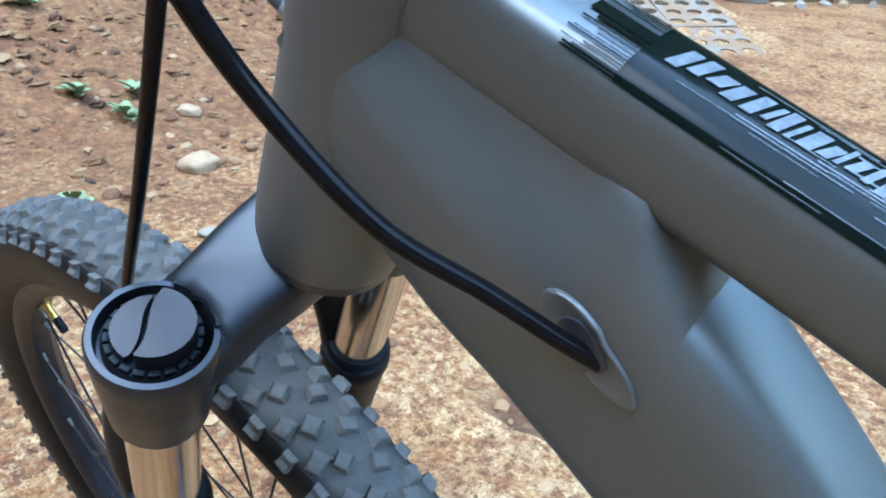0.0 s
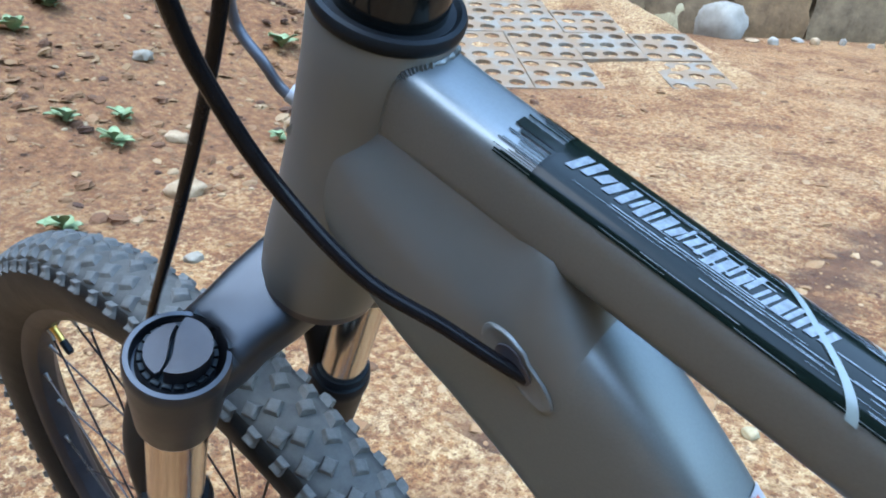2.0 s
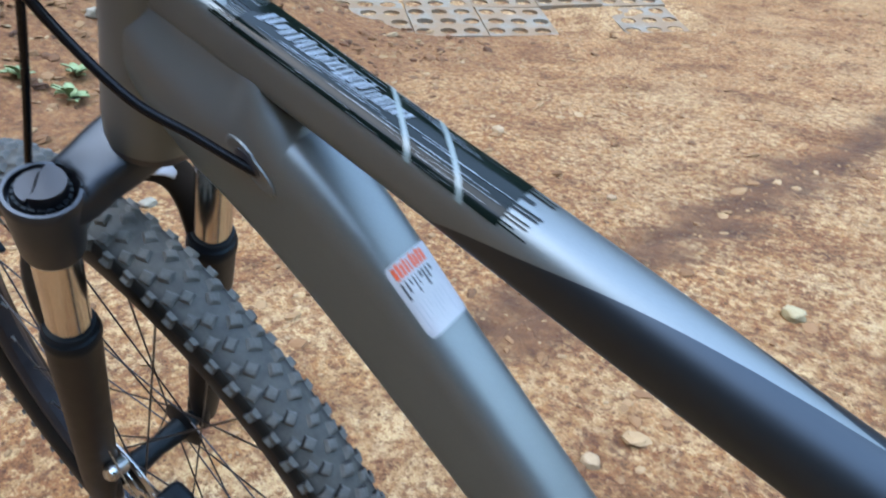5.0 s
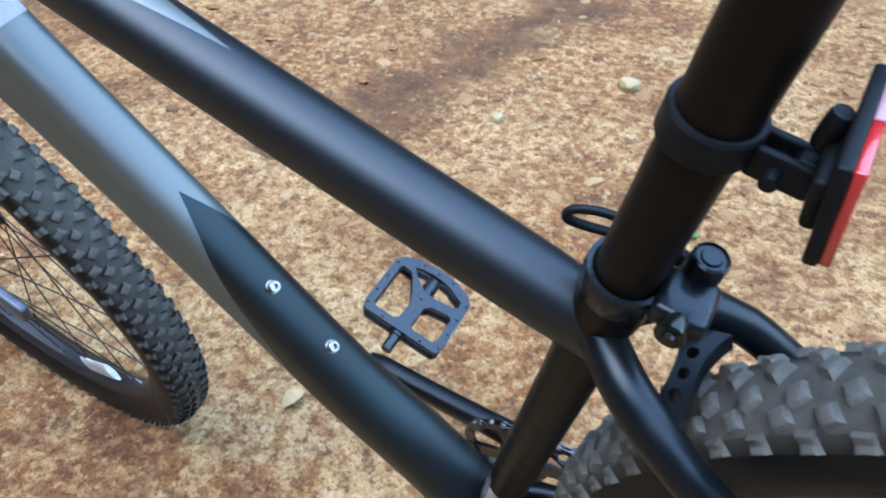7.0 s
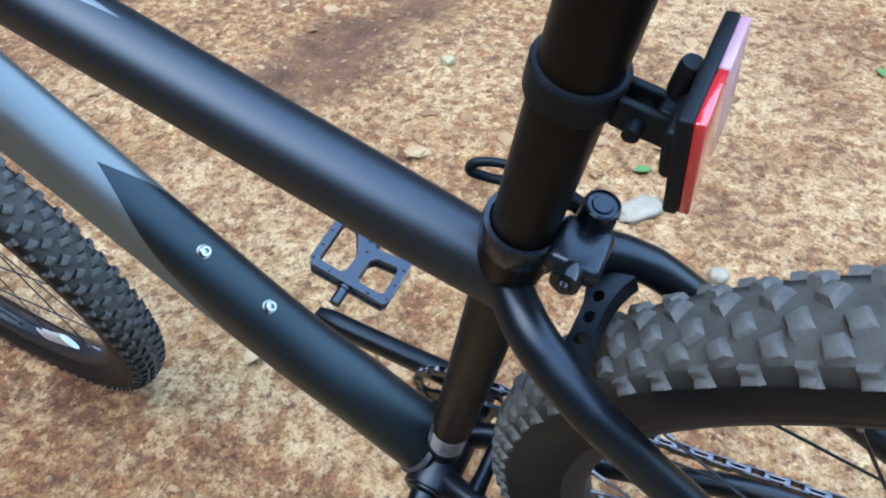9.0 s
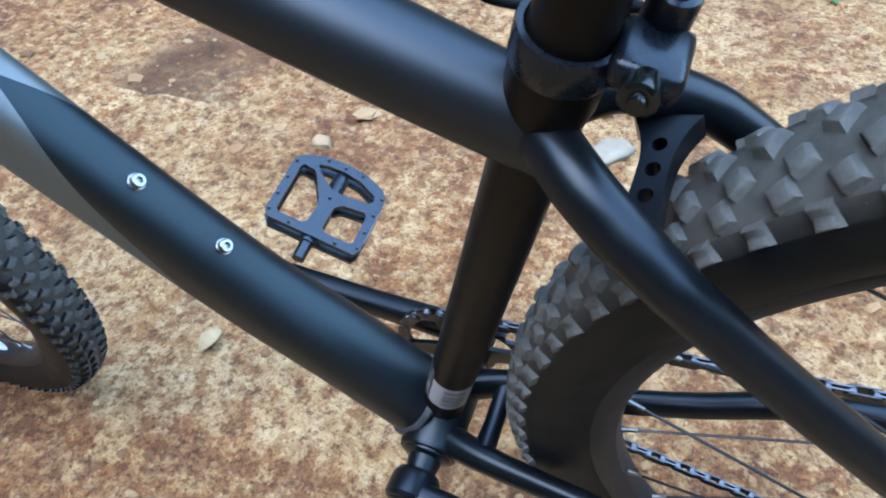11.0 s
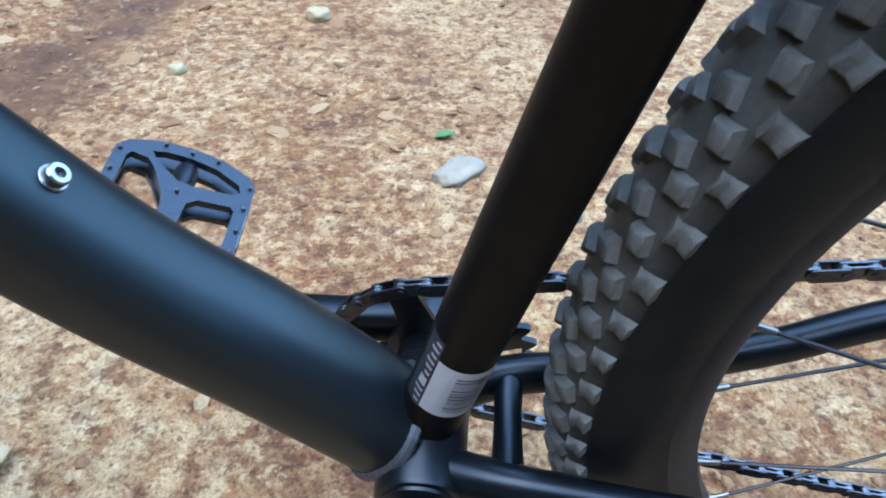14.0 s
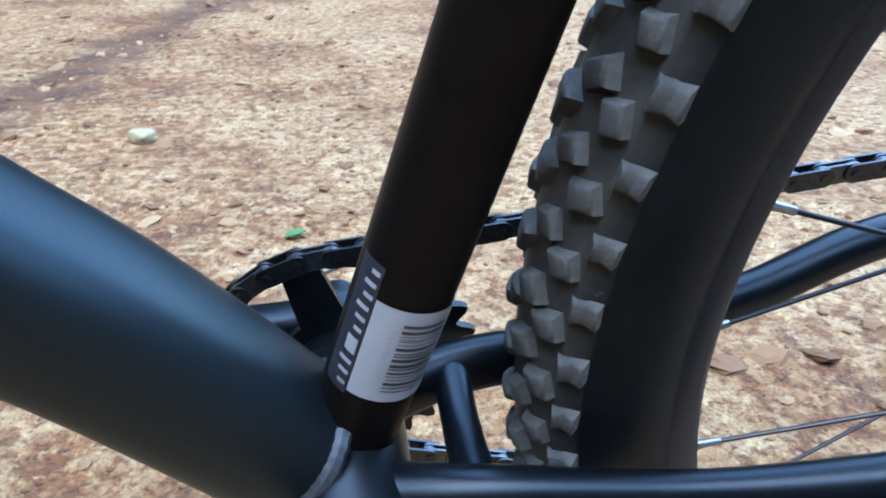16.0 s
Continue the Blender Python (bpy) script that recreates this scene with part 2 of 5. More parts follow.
# ---- bicycle ----
STEER = Vector((0.375, 0, 0.927)).normalized()
AHEAD = Vector((-STEER.z, 0, STEER.x))
HEAD = Vector((-0.512, 0, 0.753))
FRONT = Vector((-0.709, 0, 0.306))
REAR = Vector((0.4537, 0.004, 0.4054))
BB = Vector((0.031, 0, 0.322))
SEAT_FOOT = Vector((0.0285, 0, 0.322))
SEAT_UP = Vector((0.2080, 0, 0.9781)).normalized()
bike = holder("bicycle", None, ROOT)
tagged(bike, "matte grey and black mountain bicycle standing on bare earth", "bicycle")

class Tube:
    """A frame tube: rows of (x, y, z, half width, half height) with a squarish or round section."""

    def __init__(self, rows, n=12, power=2.0):
        self.rows, self.power = spline([r if len(r) > 5 else (*r, power) for r in rows], n), power
        self.at = np.r_[0, np.cumsum([np.linalg.norm(b[:3] - a[:3]) for a, b in zip(self.rows, self.rows[1:])])]

    def mesh(self, seg=40):
        return sweep(self.rows, seg, power=self.power)

    def point(self, s, w, lift=0.0):
        """The place s metres along and w radians round from the top (minus: to the bicycle's left), lift metres proud."""
        row = np.array([np.interp(s, self.at, [r[k] for r in self.rows]) for k in range(6)])
        ahead = np.array([np.interp(s + 0.004, self.at, [r[k] for r in self.rows]) for k in range(3)])
        back = np.array([np.interp(s - 0.004, self.at, [r[k] for r in self.rows]) for k in range(3)])
        t = Vector(ahead - back).normalized()
        up = Vector((0, 1, 0)).cross(t).normalized() * -1
        if up.z < 0:
            up.negate()
        c, d = math.sin(w), math.cos(w)
        e = 2 / row[5]
        y, h = math.copysign(abs(c) ** e, c) * (row[3] + lift), math.copysign(abs(d) ** e, d) * (row[4] + lift)
        return Vector(row[:3]) + Vector((0, y, 0)) + up * h

    def patch(self, outline_s, outline_w, lift=0.0004, nu=16, nw=10, skew=0.0, round_off=0.0, bm=None):
        """A thin skin on the tube between two lengths and two angles; skew slides the far angle along."""
        bm = bm or bmesh.new()
        (s0, s1), (w0, w1) = outline_s, outline_w
        grid = []
        for j in range(nw + 1):
            v = j / nw
            q = abs(2 * v - 1)
            inset = round_off * (1 - math.sqrt(max(0.0, 1 - max(0.0, (q - 0.7) / 0.3) ** 2))) if round_off else 0
            grid.append([bm.verts.new(self.point(s0 + inset + (s1 - s0 - 2 * inset) * i / nu + skew * v, w0 + (w1 - w0) * v, lift)) for i in range(nu + 1)])
        for a, b in zip(grid, grid[1:]):
            for i in range(nu):
                bm.faces.new((a[i], a[i + 1], b[i + 1], b[i]))
        return bm

    def band(self, s0, width, reach, slide, lift, n=26, start=None):
        """A straight slanting band across the tube, evenly spread over its width."""
        bm = bmesh.new()
        rows = []
        for j in range(n + 1):
            low = -reach if start is None else start
            y = low + (reach - low) * j / n
            s = s0 + slide * (j / n)
            w = math.copysign(math.asin(abs(y) ** (float(np.interp(s, self.at, [r[5] for r in self.rows])) / 2)), y)
            rows.append([bm.verts.new(self.point(s + d, w, lift)) for d in (0, width / 2, width)])
        for a, b in zip(rows, rows[1:]):
            for i in range(2):
                bm.faces.new((a[i], a[i + 1], b[i + 1], b[i]))
        return bm

    def find(self, p):
        """How far along the place p lies."""
        d = [np.linalg.norm(r[:3] - np.array(p)) for r in self.rows]
        k = int(np.argmin(d))
        t = Vector(self.rows[min(k + 1, len(self.rows) - 1)][:3] - self.rows[max(k - 1, 0)][:3]).normalized()
        return self.at[k] + (Vector(p) - Vector(self.rows[k][:3])).dot(t)


def skin(name, bm, mat, parent, label="", thick=0.0003):
    """A label or decal of real thickness."""
    for f in bm.faces:
        f.smooth = True
    bmesh.ops.recalc_face_normals(bm, faces=bm.faces)
    ob = part(name, bm, mat, parent, label)
    ob.visible_shadow = True
    return ob


def plate(outline, holes, thick, m, bevel=0.0):
    """A flat plate cut to an outline with holes, lying in x and y of the pose m."""
    bm = bmesh.new()
    edges = []
    for loop in [outline] + list(holes):
        vs = [bm.verts.new((x, y, 0)) for x, y in loop]
        edges += [bm.edges.new((vs[i], vs[(i + 1) % len(vs)])) for i in range(len(vs))]
    bmesh.ops.triangle_fill(bm, use_beauty=True, use_dissolve=False, edges=edges)
    bmesh.ops.recalc_face_normals(bm, faces=bm.faces)
    ext = bmesh.ops.extrude_face_region(bm, geom=bm.faces[:])
    bmesh.ops.translate(bm, vec=(0, 0, thick), verts=[v for v in ext["geom"] if isinstance(v, bmesh.types.BMVert)])
    bmesh.ops.recalc_face_normals(bm, faces=bm.faces)
    bm.transform(m @ Matrix.Translation((0, 0, -thick / 2)))
    return smooth(bm, 30)


def ring_of(n, r, cx=0.0, cy=0.0, squash=1.0, turn=0.0):
    return [(cx + r * math.cos(2 * math.pi * k / n + turn), cy + squash * r * math.sin(2 * math.pi * k / n + turn)) for k in range(n)]


def tube_weld(tube, s0, target, way, r, bead=0.0032, n=300, ripples=46, sides=1.0):
    """A rippled weld bead where a tube runs into a round tube (axis through target, along way)."""
    way = Vector(way).normalized()
    rows = []
    for k in range(n):
        w = 2 * math.pi * k / n
        lo, hi = s0
        for _ in range(24):
            mid = (lo + hi) / 2
            q = tube.point(mid, w) - Vector(target)
            far = (q - way * q.dot(way)).length > r
            if s0[0] < s0[1]:
                lo, hi = (mid, hi) if not far else (lo, mid)
            else:
                lo, hi = (mid, hi) if far else (lo, mid)
        p = tube.point((lo + hi) / 2, w)
        b = bead * (1 + 0.42 * math.cos(ripples * w) + 0.08 * math.sin(7 * w)) * (sides + (1 - sides) * max(0.0, min(1.0, (math.cos(w) - 0.45) / 0.25)))
        rows.append((*p, b, b))
    return sweep(rows, 8, closed=True)


# frame tubes
TT_A, TT_B = Vector((-0.485, 0, 0.8655)), Vector((0.108, 0, 0.643))
tt_axis = (TT_B - TT_A).normalized()
tt_up = Vector((-tt_axis.z, 0, tt_axis.x))
DT_MID, DT_LOW = Vector((-0.2206, 0, 0.5783)), Vector((-0.1055, 0, 0.4438))
dt_axis = (DT_LOW - DT_MID).normalized()
dt_up = Vector((-dt_axis.z, 0, dt_axis.x))
M_TT = two_tone("top_tube_paint", TT_A, tt_axis, tt_up, 0.170, 0.0, 0.235, 1.40, -0.17, SLATE, 0.50)
M_DT = two_tone("down_tube_paint", DT_MID, dt_axis, dt_up, -0.004, 0.080)
top_tube = Tube([(*TT_A, 0.0166, 0.0220, 4.0), (*TT_A.lerp(TT_B, 0.05), 0.0160, 0.0180, 4.0), (*TT_A.lerp(TT_B, 0.12), 0.0156, 0.0156, 4.0), (*TT_A.lerp(TT_B, 0.3), 0.0160, 0.0160, 3.4), (*TT_A.lerp(TT_B, 0.45), 0.0184, 0.0182, 2.5), (*TT_A.lerp(TT_B, 0.6), 0.0194, 0.0191, 2.15), (*TT_A.lerp(TT_B, 0.9), 0.0195, 0.0195, 2.1), (*TT_B, 0.017, 0.02, 2.1)], 12)
down_tube = Tube([(-0.4900, 0, 0.8400, 0.0215, 0.0190, 2.4), (-0.4660, 0, 0.8080, 0.0245, 0.0270, 2.6), (-0.4345, 0, 0.7845, 0.0248, 0.0330, 3.2), (-0.3995, 0, 0.7668, 0.0236, 0.0380, 4.0), (-0.3622, 0, 0.7338, 0.0218, 0.0372, 4.2), (-0.3214, 0, 0.6899, 0.0206, 0.0350, 4.0), (-0.2810, 0, 0.6456, 0.0205, 0.0335, 3.8), (*DT_MID, 0.0214, 0.0308, 3.6), (*DT_LOW, 0.0248, 0.0272, 2.8), (-0.04, 0, 0.3850, 0.0268, 0.0268, 2.5), (0.008, 0, 0.3370, 0.0276, 0.0250, 2.4), (0.018, 0, 0.3285, 0.0252, 0.0225, 2.4), (0.025, 0, 0.3235, 0.0195, 0.0170, 2.3)], 12)
seat_top = SEAT_FOOT + SEAT_UP * 0.376
M_WELD = grained("weld_metal", (0.012, 0.014, 0.017), (0.034, 0.037, 0.042), 0.34, 120)
frame_part = holder("frame", bike)
frame_part["label"] = "welded aluminium frame, grey fading to black"
part("head_tube", lathe([(-0.001, 0.0262), (0.0, 0.0275), (0.003, 0.0282), (0.02, 0.0284), (0.05, 0.0264), (0.08, 0.0250), (0.115, 0.0250), (0.134, 0.0258), (0.136, 0.025)], HEAD, STEER, 64), M_GREY, frame_part)
part("top_tube", top_tube.mesh(), M_TT, frame_part)
part("down_tube", down_tube.mesh(48), M_DT, frame_part)
part("seat_tube", sweep([(*(SEAT_FOOT + SEAT_UP * 0.012), 0.0155, 0.0155), (*(SEAT_FOOT + SEAT_UP * 0.34), 0.0155, 0.0155), (*(SEAT_FOOT + SEAT_UP * 0.352), 0.0172, 0.0172), (*(seat_top + SEAT_UP * 0.002), 0.0176, 0.0176)], 40), M_POST, frame_part)
part("bottom_bracket_shell", lathe([(-0.0365, 0.0185), (-0.036, 0.0205), (-0.034, 0.0215), (0.034, 0.0215), (0.036, 0.0205), (0.0365, 0.0185)], BB, (0, 1, 0), 40), M_BLACK, frame_part)
part("weld_bead", tube_weld(top_tube, (0.0, 0.08), HEAD, STEER, 0.0255, 0.0013, ripples=64, sides=0.25), M_GREY, frame_part)
part("weld_bead", tube_weld(top_tube, (0.60, 0.67)[::-1], SEAT_FOOT, SEAT_UP, 0.0205, 0.0026), M_BLACK, frame_part)
ds = down_tube.find((0.012, 0, 0.335))
part("weld_bead", sweep([(*down_tube.point(ds + 0.003 * abs(math.sin(2 * math.pi * k / 110)), 2 * math.pi * k / 110), 0.0032 + 0.0003 * math.cos(40 * 2 * math.pi * k / 110)) for k in range(110)], 8, closed=True), M_WELD, frame_part)
for s in (-1, 1):
    part("seat_stay", sweep(spline([(0.098, s * 0.004, 0.652, 0.0112), (0.118, s * 0.024, 0.6495, 0.0112), (0.1345, s * 0.034, 0.642, 0.0110), (0.150, s * 0.0405, 0.6335, 0.0106), (0.1675, s * 0.045, 0.6215, 0.0102), (0.22, s * 0.050, 0.580, 0.0096), (0.34, s * 0.058, 0.49, 0.009), (0.448, s * 0.066, 0.415, 0.009)], 10), 24), M_BLACK, frame_part)
    low = -0.003 if s < 0 else 0.001
    part("chain_stay", sweep(spline([(0.036, s * 0.020, 0.325, 0.012, 0.012), (0.075, s * 0.030, 0.334, 0.010, 0.012), (0.14, s * 0.037, 0.338 + low, 0.0085, 0.0115), (0.20, s * 0.046, 0.352 + low, 0.009, 0.010), (0.26, s * 0.055, 0.374 + 2 * low, 0.0095, 0.0095), (0.34, s * 0.062, 0.388, 0.009, 0.009), (0.448, s * 0.067, 0.402, 0.009, 0.009)], 10), 24), M_BLACK, frame_part)
    part("dropout", block((0.05, 0.006, 0.05), pose(0.455, s * 0.067, 0.408, 0, 20, 0), 0.002), M_BLACK, frame_part)
part("stay_bridge", sweep(spline([(0.071, 0.034, 0.337, 0.0075), (0.071, 0.0, 0.3335, 0.0070), (0.071, -0.034, 0.336, 0.0085)], 8), 20, side=(1, 0, 0)), M_BLACK, frame_part)

# drilled plate between the seat stays
out = []
for k in range(25):
    y = -0.034 + 0.062 * k / 24
    out.append((0.0058 + (11.0 * (y - 0.002) ** 2 if y > 0.002 else 2.0 * y * y), y))
out += [(-x, y) for x, y in out[::-1]]
pl = plate(out, [ring_of(14, 0.0029, 0, y, 1.2) for y in (-0.0125, 0, 0.0125)], 0.011, aimed((0.1425, -0.0025, 0.6335), (0.97, 0, 0.25), (0, 1, 0)))
part("brake_bridge", pl, M_BLACK, frame_part, "drilled black bridge plate")

# bottle cage bolts
for p in ((-0.142, 0, 0.529), (-0.1, 0, 0.481)):
    p = down_tube.point(down_tube.find(p), 0)
    b = holder("bottle_bolt", bike)
    b["label"] = "bright steel socket bolt with washer"
    part("washer", lathe([(0, 0.0054), (0.0012, 0.0054), (0.0015, 0.0050), (0.0015, 0.003)], p - dt_up * 0.0005, dt_up, 28), M_BOLT, b)
    part("bolt_head", lathe([(0.001, 0.0044), (0.0040, 0.0044), (0.0048, 0.0038), (0.0048, 0.0021), (0.0022, 0.0020), (0.0022, 0.0)], p, dt_up, 24), M_BOLT, b)

# web that fills the corner between top tube and down tube, flush with the down tube's flanks
CROTCH = -0.4110
web_tops = [(CROTCH, 0.066), (-0.4090, 0.0575), (-0.4062, 0.0505), (-0.4020, 0.0450), (-0.3965, 0.0405), (-0.3890, 0.0350)]


def web_station(i):
    """Foot, way up, flank and top height of the web at a row of the down tube."""
    r = down_tube.rows[i]
    t = Vector(down_tube.rows[i + 1][:3] - down_tube.rows[max(i - 1, 0)][:3]).normalized()
    up = Vector((-t.z, 0, t.x))
    foot = Vector(r[:3])
    q = TT_A - foot
    reach = (q.x * tt_axis.z - q.z * tt_axis.x) / (up.x * tt_axis.z - up.z * tt_axis.x) - 0.006
    past = max(0.0, min(1.0, (foot.x - CROTCH + 0.006) / 0.014))
    top = reach if foot.x < CROTCH else float(np.interp(foot.x, [a for a, b in web_tops], [b for a, b in web_tops]))
    top = min(top, reach)
    return foot, up, r[3], top, past


def web_flank(half, q, past):
    """Half width of the web at the share q of its height."""
    step = max(0.0, min(1.0, (q - 0.25) / 0.73))
    fore = half + (0.0146 - half) * step * step * (3 - 2 * step)
    aft = half * max(0.0, 1 - q ** 5.0) ** 0.24
    return fore * (1 - past) + aft * past


stations = [web_station(i) for i in range(len(down_tube.rows) - 2) if down_tube.rows[i][0] < -0.389]
web = bmesh.new()
rings = []
for foot, up, half, top, past in stations:
    qs = [1 - (1 - k / 22) ** 1.6 for k in range(23)]
    line = [(web_flank(half, q, past), q * top) for q in qs]
    loop = [foot + up * d + Vector((0, -w, 0)) for w, d in line] + [foot + up * d + Vector((0, w, 0)) for w, d in line[::-1]]
    rings.append([web.verts.new(v) for v in loop])
for a, b in zip(rings, rings[1:]):
    for k in range(len(a)):
        web.faces.new((a[k], a[(k + 1) % len(a)], b[(k + 1) % len(a)], b[k]))
web.faces.new(rings[0][::-1])
web.faces.new(rings[-1])
bmesh.ops.remove_doubles(web, verts=web.verts[:], dist=1e-6)
bmesh.ops.recalc_face_normals(web, faces=web.faces)
part("gusset", smooth(web, 60), M_GREY, frame_part)


def web_width(x, z):
    """Half width of the web at a place seen from the side."""
    best = min(stations, key=lambda st: abs((Vector((x, 0, z)) - st[0]).dot(Vector((st[1].z, 0, -st[1].x)))))
    foot, up, half, top, past = best
    return web_flank(half, max(0.0, min(1.0, (Vector((x, 0, z)) - foot).dot(up) / top)), past)


# cable port on the flank
port = holder("cable_port", bike)
port["label"] = "grey oval cable guide with a dark opening"
port_c, port_t = Vector((-0.3910, 0, 0.7785)), Vector((0.69, 0, -0.725)).normalized()
port_u = Vector((-port_t.z, 0, port_t.x))


def flank_point(a, b, lift):
    q = port_c + port_t * a + port_u * b
    return Vector((q.x, -web_width(q.x, q.z) - lift, q.z))


def oval_disc(rings_, at=(0.0, 0.0), long=0.0185, wide=0.0068):
    bm = bmesh.new()
    rows = []
    for share, lift in rings_:
        ring = []
        for k in range(44):
            w = 2 * math.pi * k / 44
            c, d = math.cos(w), math.sin(w)
            ring.append(bm.verts.new(flank_point(at[0] + long * share * math.copysign(abs(c) ** 0.8, c), at[1] + wide * share * (1.12 if c < 0 else 0.9) * d, lift)))
        rows.append(ring)
    for r0, r1 in zip(rows, rows[1:]):
        for k in range(44):
            bm.faces.new((r0[k], r0[(k + 1) % 44], r1[(k + 1) % 44], r1[k]))
    bm.faces.new(rows[-1])
    bmesh.ops.recalc_face_normals(bm, faces=bm.faces)
    return smooth(bm, 35)


part("bezel", oval_disc([(1.0, -0.001), (1.0, 0.0006), (0.96, 0.0011), (0.88, 0.0012), (0.80, 0.0008), (0.5, 0.0006)]), M_GREY, port)
part("opening", oval_disc([(1.0, 0.0004), (1.0, 0.0013), (0.5, 0.0014)], (-0.002, 0.0), 0.0085, 0.0044), M_INK, port)

# decal on the top tube
d0, d1, sA, sB = 0.083, 0.243, 0.195, 0.223
M_DECAL = grained("gloss_decal", (0.0022, 0.0044, 0.0038), (0.0038, 0.0068, 0.0058), 0.10, 30, rough_var=0.04)
principled(M_DECAL).inputs["Specular IOR Level"].default_value = 0.13
M_PALE = grained("decal_silver_and_glint", (0.030, 0.037, 0.043), (0.150, 0.178, 0.200), 0.3, 420)
M_PALEGREEN = material("decal_pale_green", (0.1080, 0.1350, 0.1305), 0.4)
decal = holder("decal", bike)
decal["label"] = "gloss black strip decal with silver lettering bars, pale stripes and painted glints"
skin("strip", top_tube.patch((d0 + 0.008, d1), (-0.98, 0.98), 0.0004, 40, 24), M_DECAL, decal)
random.seed(5)
for k in range(24):
    w = -0.98 + 1.92 * (k + random.random() * 0.4) / 24
    skin("streak", top_tube.patch((d0 - random.random() * 0.008, d0 + 0.009), (w, w + random.uniform(0.025, 0.060)), 0.0005, 3, 1), M_DECAL, decal)
for k in range(12):
    w = -0.95 + 1.9 * (k + random.random() * 0.5) / 12
    skin("streak", top_tube.patch((d1 - 0.002, d1 + 0.002 + 0.012 * random.random()), (w, w + 0.05), 0.0004, 3, 1), M_DECAL, decal)
# pale slivers that paint streaky reflections onto the gloss strip
for k in range(60):
    w = -0.95 + 1.85 * random.random()
    a = d0 + 0.014 + random.random() * 0.12
    skin("painted_glint", top_tube.patch((a, a + 0.010 + 0.028 * random.random()), (w, w + 0.007 + 0.012 * random.random()), 0.0007, 4, 1), M_PALE, decal)
u = d0 + 0.013
while u < d0 + 0.099:
    wide = random.uniform(0.0011, 0.0036)
    y0, y1 = -0.28 + random.uniform(0, 0.16), 0.36 - random.uniform(0, 0.20)
    skin("print_block", top_tube.band(u, wide, y1, 0.0026, 0.0007, 6, y0), M_PALE, decal)
    u += wide + random.uniform(0.0005, 0.0016)
for a in (sA, sB):
    skin("stripe", top_tube.band(a, 0.0035, 0.93, -0.036, 0.0008), M_PALEGREEN, decal)

# warning sticker on the down tube
label1 = holder("warning_sticker", bike)
label1["label"] = "small white paper warning sticker with an orange band"
q0 = down_tube.find((-0.317, -0.016, 0.737 - 0.02)) - 0.018
skin("paper", down_tube.patch((q0 + 0.001, q0 + 0.043), (-0.50, 0.58), 0.0005, 14, 24, round_off=0.004), M_WHITE, label1)
M_FAINT = material("faint_print", (0.2475, 0.2585, 0.2750), 0.4)
spread = [math.copysign(math.asin(min(1.0, abs(v) ** 2.2)), v) for v in (-0.60 + 0.122 * k for k in range(10))]
for k, (w, w2) in enumerate(zip(spread, spread[1:])):
    skin("print_bar", down_tube.patch((q0 + 0.003 - 0.001 * (k % 2), q0 + 0.0095), (w, w + 0.8 * (w2 - w)), 0.0007, 2, 2), M_ORANGE, label1)
    skin("print_bar", down_tube.patch((q0 + 0.0115, q0 + 0.021 - 0.003 * (k % 3)), (w, w + 0.5 * (w2 - w)), 0.0007, 2, 1), M_INK, label1)
    skin("print_bar", down_tube.patch((q0 + 0.024, q0 + 0.039 - 0.003 * (k % 4)), (w, w + 0.35 * (w2 - w)), 0.0007, 2, 1), M_FAINT, label1)

# barcode label round the seat tube
seat_tube = Tube([(*(SEAT_FOOT + SEAT_UP * 0.012), 0.0155, 0.0155), (*(SEAT_FOOT + SEAT_UP * 0.2), 0.0155, 0.0155), (*(SEAT_FOOT + SEAT_UP * 0.34), 0.0155, 0.0155)], 8)
# angle 0 looks to the bicycle's front there, minus towards its left
def seat_patch(z0, z1, a0, a1, lift, nu=2, nw=2):
    return seat_tube.patch((z0 - 0.012, z1 - 0.012), (a0, a1), lift, nu, nw)


label2 = holder("barcode_label", bike)
label2["label"] = "white paper barcode label wrapped round the seat tube"
skin("paper", seat_patch(0.046, 0.083, -0.86, -2.75, 0.0004, 4, 20), M_WHITE, label2)
random.seed(3)
z = 0.0505
while z < 0.0775:
    t = random.choice((0.0003, 0.0005, 0.0008, 0.0012))
    skin("code_bar", seat_patch(z, z + t, -1.50, -2.45, 0.0006, 1, 8), M_INK, label2)
    z += t + random.choice((0.0005, 0.0008, 0.0011))
for k in range(12):
    skin("print_bar", seat_patch(0.051 + 0.0021 * k, 0.0521 + 0.0021 * k, -1.40, -1.31, 0.0006, 1, 1), M_FAINT, label2)
label3 = holder("frame_label", bike)
label3["label"] = "black label with white lines of small print"
skin("paper", seat_patch(0.044, 0.094, -0.2, -0.84, 0.0003, 4, 10), M_INK, label3)
for k in range(11):
    a, ln = 0.047 + 0.0043 * k, 0.18 + 0.16 * ((k * 7) % 5) / 5
    if k == 3:
        skin("print_block", seat_patch(a, a + 0.006, -0.5, -0.78, 0.0005, 1, 4), M_WHITE, label3)
    elif k != 4:
        skin("print_bar", seat_patch(a, a + 0.0016, -0.76 + ln, -0.78, 0.0005, 1, 4), M_WHITE, label3)

# seat post, clamp and reflector
post = holder("seat_post", bike)
part("post_tube", sweep([(*(SEAT_FOOT + SEAT_UP * 0.30), 0.0146, 0.0146), (*(SEAT_FOOT + SEAT_UP * 0.62), 0.0146, 0.0146)], 36), M_POST, post)
clamp = holder("seat_clamp", bike)
clamp["label"] = "black quick release seat clamp with a looped lever"
part("collar", lathe([(-0.010, 0.0170), (-0.010, 0.0180), (-0.0088, 0.0186), (0.0035, 0.0186), (0.005, 0.0181), (0.005, 0.0158), (0.004, 0.0150), (-0.004, 0.0148)], seat_top, SEAT_UP, 48), M_CLAMP, clamp)
